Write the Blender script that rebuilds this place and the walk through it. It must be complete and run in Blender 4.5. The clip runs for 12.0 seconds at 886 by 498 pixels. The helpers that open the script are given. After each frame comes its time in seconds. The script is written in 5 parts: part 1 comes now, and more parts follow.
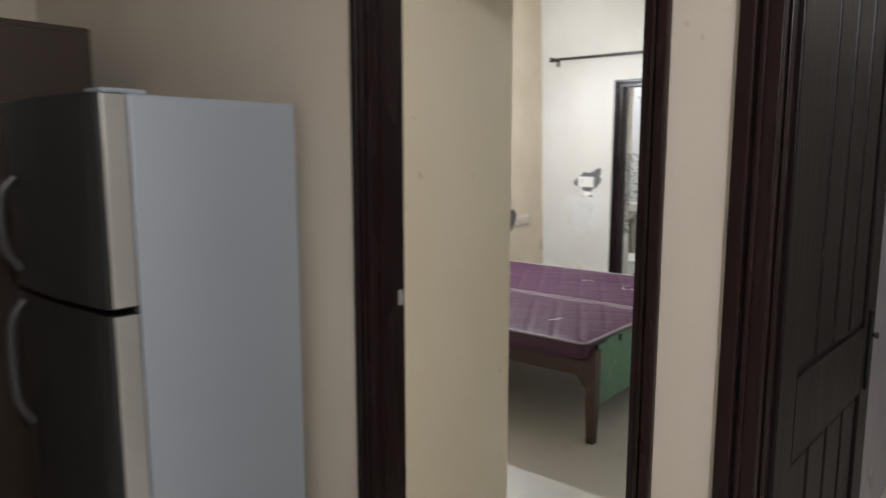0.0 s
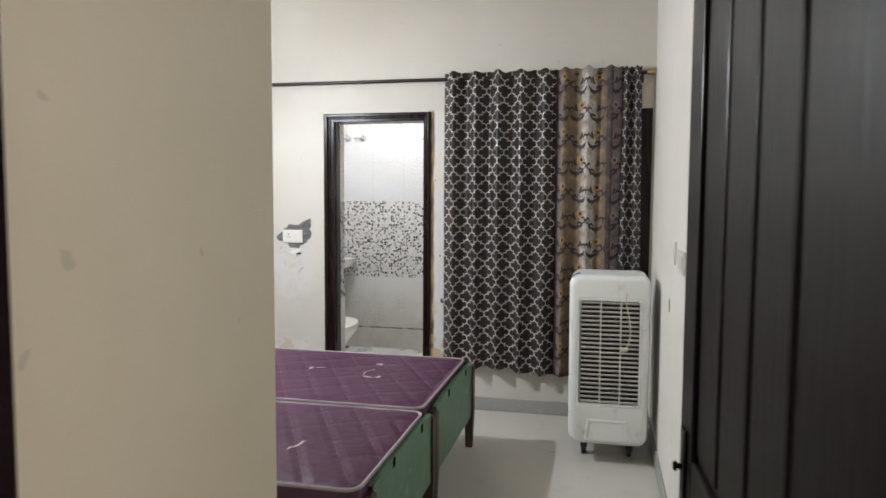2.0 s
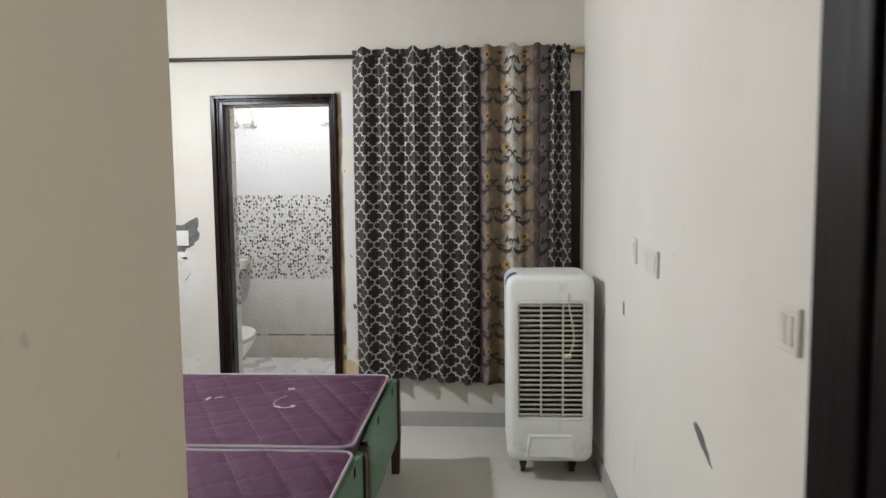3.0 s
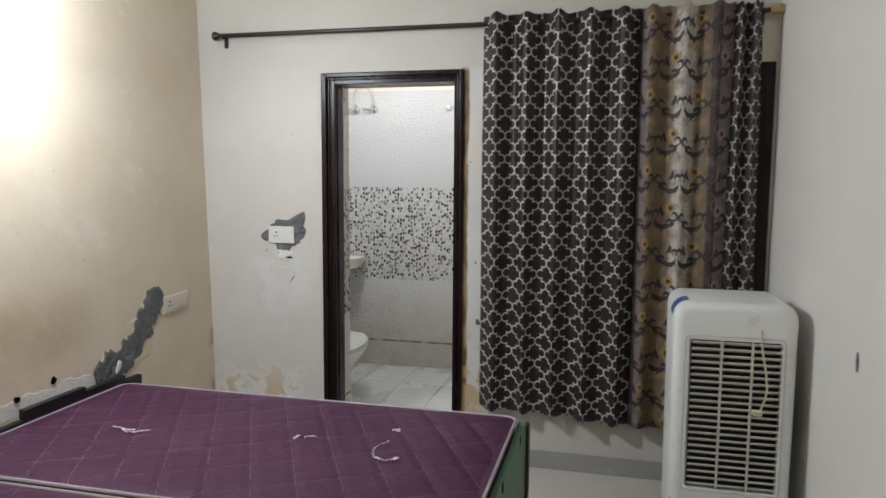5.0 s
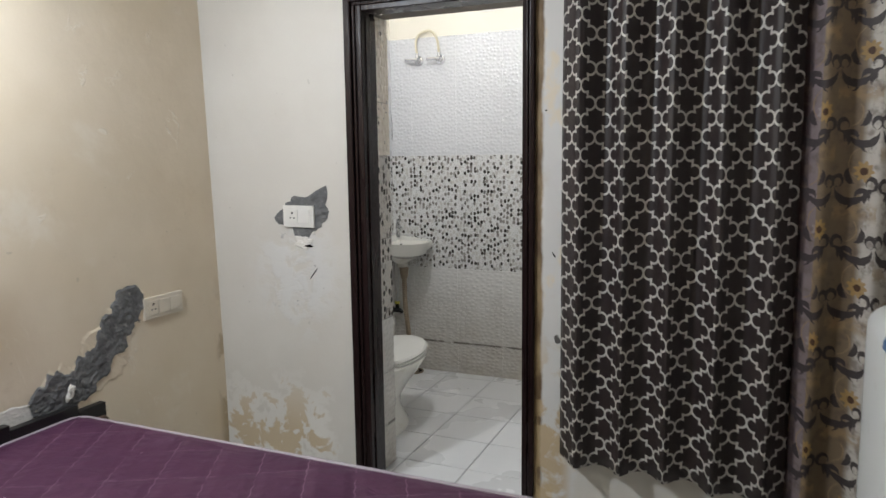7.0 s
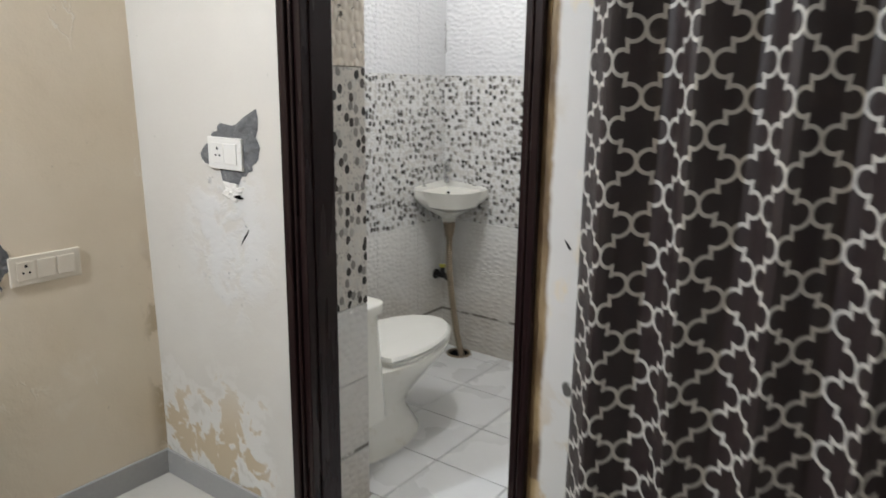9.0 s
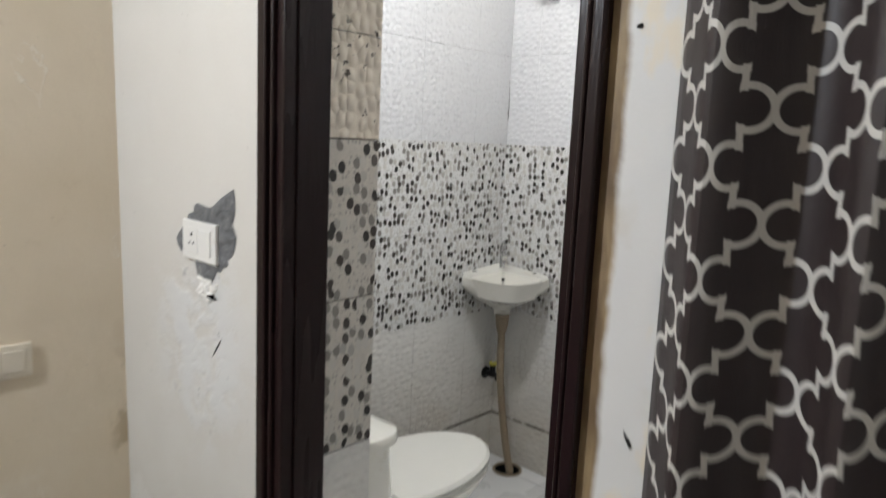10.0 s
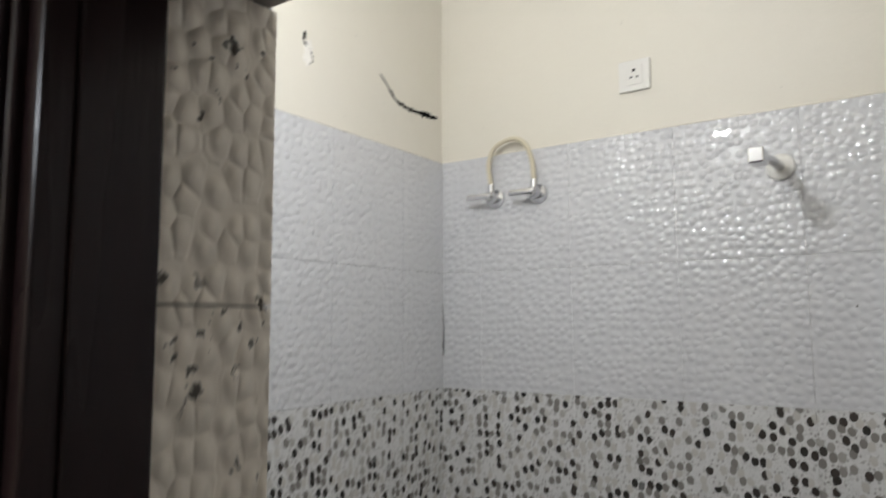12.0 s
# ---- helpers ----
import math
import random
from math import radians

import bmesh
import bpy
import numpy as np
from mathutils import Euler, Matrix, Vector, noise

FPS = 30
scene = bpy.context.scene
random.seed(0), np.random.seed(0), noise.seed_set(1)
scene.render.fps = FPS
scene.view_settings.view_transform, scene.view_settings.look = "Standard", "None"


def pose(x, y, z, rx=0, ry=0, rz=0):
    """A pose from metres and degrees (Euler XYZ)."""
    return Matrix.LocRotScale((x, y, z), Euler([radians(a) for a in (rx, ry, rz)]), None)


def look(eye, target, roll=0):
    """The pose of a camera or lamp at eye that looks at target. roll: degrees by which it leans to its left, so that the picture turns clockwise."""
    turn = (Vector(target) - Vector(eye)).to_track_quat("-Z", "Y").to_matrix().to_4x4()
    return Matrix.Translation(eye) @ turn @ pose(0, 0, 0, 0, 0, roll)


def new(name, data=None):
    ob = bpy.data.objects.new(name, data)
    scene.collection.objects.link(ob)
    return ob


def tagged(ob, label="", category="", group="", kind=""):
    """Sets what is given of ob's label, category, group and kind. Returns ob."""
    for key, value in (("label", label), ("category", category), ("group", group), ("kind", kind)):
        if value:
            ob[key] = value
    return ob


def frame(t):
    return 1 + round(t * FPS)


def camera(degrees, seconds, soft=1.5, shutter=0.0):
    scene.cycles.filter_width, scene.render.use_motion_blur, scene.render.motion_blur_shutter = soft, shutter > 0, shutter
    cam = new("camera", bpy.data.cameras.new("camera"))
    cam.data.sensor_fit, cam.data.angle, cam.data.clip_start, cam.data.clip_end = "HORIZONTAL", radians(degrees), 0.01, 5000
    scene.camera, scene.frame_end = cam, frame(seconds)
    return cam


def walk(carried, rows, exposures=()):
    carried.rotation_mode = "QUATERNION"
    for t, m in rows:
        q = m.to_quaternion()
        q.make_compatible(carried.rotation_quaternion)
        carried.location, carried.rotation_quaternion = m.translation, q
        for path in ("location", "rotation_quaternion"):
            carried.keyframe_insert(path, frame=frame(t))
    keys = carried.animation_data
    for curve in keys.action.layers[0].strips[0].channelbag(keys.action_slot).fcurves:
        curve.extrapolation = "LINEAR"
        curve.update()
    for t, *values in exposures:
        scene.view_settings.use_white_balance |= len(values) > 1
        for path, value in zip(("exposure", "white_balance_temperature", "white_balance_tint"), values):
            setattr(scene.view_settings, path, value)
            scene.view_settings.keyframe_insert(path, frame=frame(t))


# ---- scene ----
cam = camera(65.0, 12.0, 1.5, 0.5)
PATH = [
    (0, (0.204, -0.291, 1.446), (-1.066, 1.228, 1.165), -0.0),
    (0.3, (0.061, -0.144, 1.401), (-1.085, 1.472, 1.126), -1.5),
    (0.5, (-0.008, -0.059, 1.448), (-1.103, 1.596, 1.199), -0.3),
    (1, (-0.25, 0.146, 1.422), (-1.124, 1.923, 1.141), 1.6),
    (1.5, (-0.468, 0.339, 1.433), (-0.997, 2.248, 1.157), 0.8),
    (2, (-0.622, 0.624, 1.438), (-1.064, 2.569, 1.296), 0.3),
    (2.5, (-0.749, 0.855, 1.433), (-1.02, 2.832, 1.287), 1.2),
    (3, (-0.877, 1.082, 1.455), (-1.001, 3.071, 1.283), -0.6),
    (3.5, (-0.916, 1.31, 1.464), (-1.196, 3.289, 1.377), -0.5),
    (3.7, (-0.909, 1.412, 1.489), (-1.276, 3.377, 1.425), -0.2),
    (5.3, (-1.02, 1.894, 1.465), (-1.552, 3.81, 1.253), 0.7),
    (5.5, (-1.012, 2.012, 1.459), (-1.621, 3.907, 1.26), 0.9),
    (6, (-0.98, 2.31, 1.456), (-1.715, 4.155, 1.221), 1.7),
    (6.5, (-1.046, 2.567, 1.4), (-1.778, 4.409, 1.135), 0.4),
    (7, (-1.087, 2.817, 1.407), (-1.867, 4.64, 1.146), -0.7),
    (7.2, (-1.106, 2.927, 1.413), (-1.898, 4.742, 1.134), -0.0),
    (8.8, (-1.082, 3.858, 1.37), (-2.15, 5.484, 0.906), 1.1),
    (9, (-1.095, 3.986, 1.365), (-2.235, 5.565, 0.911), 0.8),
    (9.5, (-1.166, 4.263, 1.389), (-2.517, 5.675, 0.961), 1.4),
    (10, (-1.307, 4.469, 1.421), (-2.648, 5.92, 1.115), 2.6),
    (10.5, (-1.414, 4.696, 1.458), (-2.893, 6.036, 1.315), 2.7),
    (11, (-1.54, 4.875, 1.511), (-3.066, 6.168, 1.491), 1.7),
    (11.5, (-1.721, 4.931, 1.529), (-3.093, 6.383, 1.63), 3.1),
    (12, (-1.894, 4.988, 1.619), (-3.014, 6.632, 1.833), -0.3),
]
walk(cam, [(t, look(eye, target, roll)) for t, eye, target, roll in PATH],
     [(0, 0.0), (2.5, 0.0), (3.6, -0.15), (5.3, -0.52), (7.0, -0.45), (9.2, -0.1), (10.0, -0.2), (10.5, -0.38), (11.0, -0.62), (11.5, -0.82), (12, -1.12)])

# ---- light ----
world = bpy.data.worlds.new("night")
world.use_nodes = True
world.node_tree.nodes["Background"].inputs[0].default_value = (0.02, 0.022, 0.03, 1)
world.node_tree.nodes["Background"].inputs[1].default_value = 0.3
scene.world = world


def lamp(name, at, watts, colour, radius):
    data = bpy.data.lights.new(name, "POINT")
    data.energy, data.color, data.shadow_soft_size = watts, colour, radius
    ob = new(name, data)
    ob.location = at
    return ob


# the bedroom bulb: light all round, and more of it out of its domed front, which points down into the room
BULB, AIM = Vector((-2.910, 3.80, 2.165)), Vector((0.6, 0.0, -0.8))
lamp("bedroom_lamp", BULB, 49, (0.85, 0.92, 1.0), 0.035)
front = bpy.data.lights.new("bulb_front", "AREA")
front.shape, front.size, front.energy, front.color = "DISK", 0.06, 30, (0.85, 0.92, 1.0)
new("bulb_front", front).matrix_world = look(BULB - AIM * 0.045, BULB + AIM)
lamp("bathroom_lamp", (-2.54, 5.63, 2.43), 39, (0.92, 0.96, 1.0), 0.03)
# unseen lamps added to brighten hall and kitchen; their places are assumed
lamp("unseen_hall_lamp", (1.25, -0.75, 2.35), 96, (0.95, 0.965, 1.0), 0.12)
lamp("unseen_kitchen_lamp", (0.9, 3.0, 2.4), 16, (1.0, 0.96, 0.96), 0.08)

# ---- plan ----
XL, XR, YB, YE, TOP = -3.215, -0.303, 5.252, 1.026, 2.90   # bedroom: head wall, bare wall, bathroom wall, door wall, ceiling
PX, PY = -1.164, 1.716                                    # end of the passage wall
BXL, BXR, BYN, BYF, BZ = -3.153, -1.60, 5.515, 6.834, 0.035  # bathroom inside, floor height
DL, DR, DH = -2.535, -1.765, 2.03                          # bathroom door, outside of its frame
EL, ER, EH = -1.209, -0.335, 2.05                          # bedroom door, outside of its frame


# ---- materials ----
class Nodes:
    """A short hand for shader nodes."""

    def __init__(self, name):
        self.mat = bpy.data.materials.new(name)
        self.mat.use_nodes = True
        self.tree = self.mat.node_tree
        self.bsdf = self.tree.nodes["Principled BSDF"]

    def node(self, kind, **sets):
        n = self.tree.nodes.new(kind)
        for k, v in sets.items():
            setattr(n, k, v)
        return n

    def link(self, value, socket):
        if isinstance(value, bpy.types.NodeSocket):
            self.tree.links.new(value, socket)
        else:
            socket.default_value = value

    def math(self, op, a, b=0.0, c=0.0):
        n = self.node("ShaderNodeMath", operation=op)
        for v, s in zip((a, b, c), n.inputs):
            self.link(v, s)
        return n.outputs[0]

    def place(self):
        return self.node("ShaderNodeNewGeometry").outputs["Position"]

    def uv(self):
        return self.node("ShaderNodeTexCoord").outputs["UV"]

    def split(self, v):
        n = self.node("ShaderNodeSeparateXYZ")
        self.link(v, n.inputs[0])
        return n.outputs

    def join(self, x, y, z=0.0):
        n = self.node("ShaderNodeCombineXYZ")
        for v, s in zip((x, y, z), n.inputs):
            self.link(v, s)
        return n.outputs[0]

    def stretch(self, v, scale):
        n = self.node("ShaderNodeVectorMath", operation="MULTIPLY")
        self.link(v, n.inputs[0])
        n.inputs[1].default_value = scale
        return n.outputs[0]

    def noise(self, v, scale, detail=3.0, rough=0.55, distortion=0.0):
        n = self.node("ShaderNodeTexNoise")
        self.link(v, n.inputs["Vector"])
        n.inputs["Scale"].default_value, n.inputs["Detail"].default_value = scale, detail
        n.inputs["Roughness"].default_value, n.inputs["Distortion"].default_value = rough, distortion
        return n.outputs["Fac"]

    def cells(self, v, scale, feature="F1", random_=1.0, dims="3D"):
        n = self.node("ShaderNodeTexVoronoi", feature=feature, voronoi_dimensions=dims)
        self.link(v, n.inputs["Vector"])
        n.inputs["Scale"].default_value = scale
        n.inputs["Randomness"].default_value = random_
        return n

    def step(self, v, low, high):
        n = self.node("ShaderNodeMapRange", interpolation_type="SMOOTHSTEP")
        self.link(v, n.inputs[0])
        self.link(low, n.inputs[1])
        self.link(high, n.inputs[2])
        return n.outputs[0]

    def mix(self, fac, a, b):
        n = self.node("ShaderNodeMix", data_type="RGBA")
        self.link(fac, n.inputs[0])
        for v, s in ((a, n.inputs[6]), (b, n.inputs[7])):
            self.link((*v, 1) if isinstance(v, tuple) else v, s)
        return n.outputs[2]

    def bump(self, height, distance, strength=1.0, below=None):
        n = self.node("ShaderNodeBump")
        n.inputs["Strength"].default_value, n.inputs["Distance"].default_value = strength, distance
        self.link(height, n.inputs["Height"])
        if below is not None:
            self.link(below, n.inputs["Normal"])
        return n.outputs[0]

    def done(self, colour=None, rough=None, metal=None, normal=None, coat=None):
        for v, s in ((colour, "Base Color"), (rough, "Roughness"), (metal, "Metallic"), (normal, "Normal"), (coat, "Coat Weight")):
            if v is not None:
                self.link((*v, 1) if isinstance(v, tuple) else v, self.bsdf.inputs[s])
        return self.mat


def surface(name, colour, rough=0.5, metal=0.0, vary=0.12, grain=60.0, large=2.5, relief=0.0006, dirt=None, coat=0.0, streak=(1, 1, 1), spec=0.5):
    """A plain surface with variation at two scales, fine relief and, where dirt is given, blotches of that colour."""
    n = Nodes(name)
    p = n.stretch(n.place(), streak)
    fine, wide = n.noise(p, grain, 4), n.noise(p, large, 3)
    dark = tuple(c * (1 - vary) for c in colour)
    light = tuple(min(1, c * (1 + vary * 0.6)) for c in colour)
    col = n.mix(n.math("ADD", n.math("MULTIPLY", fine, 0.45), n.math("MULTIPLY", wide, 0.55)), dark, light)
    if dirt:
        col = n.mix(n.math("MULTIPLY", n.step(n.noise(p, large * 3, 5, 0.65), 0.56, 0.72), 0.6), col, dirt)
    r = n.math("ADD", rough - 0.06, n.math("MULTIPLY", wide, 0.12))
    n.bsdf.inputs["Specular IOR Level"].default_value = spec
    return n.done(col, r, metal, n.bump(fine, relief), coat)


def wall_paint(name, colour, second, wear=None):
    """Old distemper: roller grain, dents, yellowing; wear(n, x, y, z, colour) adds stains with a shape of their own."""
    n = Nodes(name)
    p = n.place()
    x, y, z = n.split(p)
    wide = n.noise(p, 1.3, 4, 0.6)
    col = n.mix(n.step(wide, 0.35, 0.7), colour, second)
    fine = n.noise(p, 140, 3)
    col = n.mix(n.math("MULTIPLY", fine, 0.10), col, tuple(c * 0.6 for c in colour))
    specks = n.step(n.noise(p, 23, 2, 0.5), 0.73, 0.77)
    col = n.mix(n.math("MULTIPLY", specks, 0.35), col, tuple(c * 0.55 for c in colour))
    lumps = n.noise(p, 7, 5, 0.55)
    height = n.math("ADD", n.math("MULTIPLY", lumps, 1.0), n.math("MULTIPLY", fine, 0.08))
    if wear:
        col, height = wear(n, x, y, z, p, col, height)
    return n.done(col, 0.62, 0.0, n.bump(height, 0.006, 0.55))


def back_wear(n, x, y, z, p, col, height):
    ragged = n.noise(p, 9, 6, 0.62, 0.4)
    # damp patches above the skirting beside the corner
    low = n.math("MULTIPLY", n.step(z, 0.62, 0.20), n.step(x, -2.55, -2.72))
    peel = n.step(n.math("ADD", ragged, n.math("MULTIPLY", low, 0.20)), 0.68, 0.72)
    peel = n.math("MULTIPLY", peel, low)
    halo = n.math("MULTIPLY", n.step(n.math("ADD", ragged, n.math("MULTIPLY", low, 0.26)), 0.60, 0.66), low)
    col = n.mix(n.math("MULTIPLY", halo, 0.8), col, (0.72, 0.70, 0.66))
    col = n.mix(n.math("MULTIPLY", peel, 0.8), col, (0.50, 0.38, 0.22))
    # rough white filler by the switch
    d = n.math("POWER", n.math("ADD", n.math("POWER", n.math("SUBTRACT", x, -2.80), 2.0), n.math("POWER", n.math("MULTIPLY", n.math("SUBTRACT", z, 0.93), 0.8), 2.0)), 0.5)
    fill = n.math("MULTIPLY", n.step(d, 0.30, 0.08), n.step(ragged, 0.42, 0.58))
    col = n.mix(n.math("MULTIPLY", fill, 0.4), col, (0.68, 0.70, 0.725))
    nick = n.math("MULTIPLY", n.step(d, 0.22, 0.05), n.step(n.noise(p, 30, 3, 0.6), 0.66, 0.70))
    col = n.mix(nick, col, (0.22, 0.22, 0.23))
    # strip on the free side of the door frame: bluish filler, cream spots, raw brown edge
    below = n.step(z, 2.05, 2.02)
    band = n.math("MULTIPLY", below, n.step(n.math("ABSOLUTE", n.math("SUBTRACT", x, -1.69)), 0.10, 0.07))
    spot = n.math("MULTIPLY", band, n.step(n.noise(p, 3.4, 4, 0.6), 0.36, 0.44))
    col = n.mix(n.math("MULTIPLY", spot, 0.55), col, (0.67, 0.68, 0.69))
    cream = n.math("MULTIPLY", band, n.step(n.noise(n.stretch(p, (1, 1, 0.6)), 8, 5, 0.6), 0.56, 0.66))
    col = n.mix(n.math("MULTIPLY", cream, 0.6), col, (0.73, 0.62, 0.44))
    side = n.math("MULTIPLY", n.step(n.math("ADD", x, n.math("MULTIPLY", ragged, 0.026)), -1.718, -1.732), n.step(x, -1.79, -1.77))
    side = n.math("MULTIPLY", side, below)
    raw = n.mix(n.step(n.noise(n.stretch(p, (1, 1, 0.3)), 16, 4), 0.38, 0.72), (0.13, 0.080, 0.038), (0.36, 0.26, 0.14))
    col = n.mix(side, col, raw)
    ochre = n.math("MULTIPLY", n.math("MULTIPLY", n.step(z, 0.85, 0.45), n.step(n.math("ABSOLUTE", n.math("SUBTRACT", x, -1.70)), 0.09, 0.03)), n.step(ragged, 0.45, 0.55))
    col = n.mix(n.math("MULTIPLY", ochre, 0.8), col, (0.50, 0.36, 0.18))
    chip = n.math("MULTIPLY", band, n.step(n.noise(n.stretch(p, (1, 1, 0.7)), 17, 2, 0.4), 0.735, 0.76))
    col = n.mix(chip, col, (0.09, 0.085, 0.08))
    height = n.math("SUBTRACT", height, n.math("MULTIPLY", n.math("ADD", peel, side), 0.5))
    return col, n.math("ADD", height, n.math("MULTIPLY", n.math("MULTIPLY", fill, ragged), 0.8))


def head_wear(n, x, y, z, p, col, height):
    ragged = n.noise(p, 8, 6, 0.62, 0.3)
    smoke = n.math("MULTIPLY", n.step(n.math("ABSOLUTE", n.math("SUBTRACT", z, 0.86)), 0.22, 0.02), n.math("MULTIPLY", n.step(n.math("ABSOLUTE", n.math("SUBTRACT", y, 4.03)), 0.45, 0.05), n.noise(p, 3, 3)))
    col = n.mix(n.math("MULTIPLY", smoke, 0.85), col, (0.33, 0.22, 0.10))
    corner = n.math("MULTIPLY", n.math("MULTIPLY", n.step(y, 5.19, 5.24), n.step(z, 1.0, 0.5)), n.step(ragged, 0.44, 0.54))
    col = n.mix(n.math("MULTIPLY", corner, 0.7), col, (0.34, 0.25, 0.14))
    veins = n.noise(n.stretch(p, (1, 1, 0.55)), 5, 5, 0.6, 0.9)
    scab = n.math("MULTIPLY", n.step(n.math("ABSOLUTE", n.math("SUBTRACT", veins, 0.60)), 0.016, 0.002), n.step(n.noise(p, 3.1, 3), 0.52, 0.62))
    col = n.mix(n.math("MULTIPLY", scab, 0.5), col, (0.80, 0.75, 0.66))
    pale = n.math("MULTIPLY", n.step(n.noise(p, 2.1, 5, 0.65, 0.4), 0.56, 0.70), 0.45)
    col = n.mix(pale, col, (0.78, 0.72, 0.62))
    grime = n.math("MULTIPLY", n.step(n.noise(p, 3.7, 6, 0.7), 0.60, 0.75), 0.35)
    col = n.mix(grime, col, (0.47, 0.36, 0.23))
    return col, n.math("ADD", n.math("MULTIPLY", height, 1.5), n.math("MULTIPLY", scab, 0.35))


def bare_wear(n, x, y, z, p, col, height):
    drip = n.math("MULTIPLY", n.step(n.noise(n.stretch(p, (1, 9, 1.5)), 1.6, 4, 0.6), 0.60, 0.68), n.step(z, 0.75, 0.4))
    return n.mix(n.math("MULTIPLY", drip, 0.5), col, (0.60, 0.45, 0.26)), height


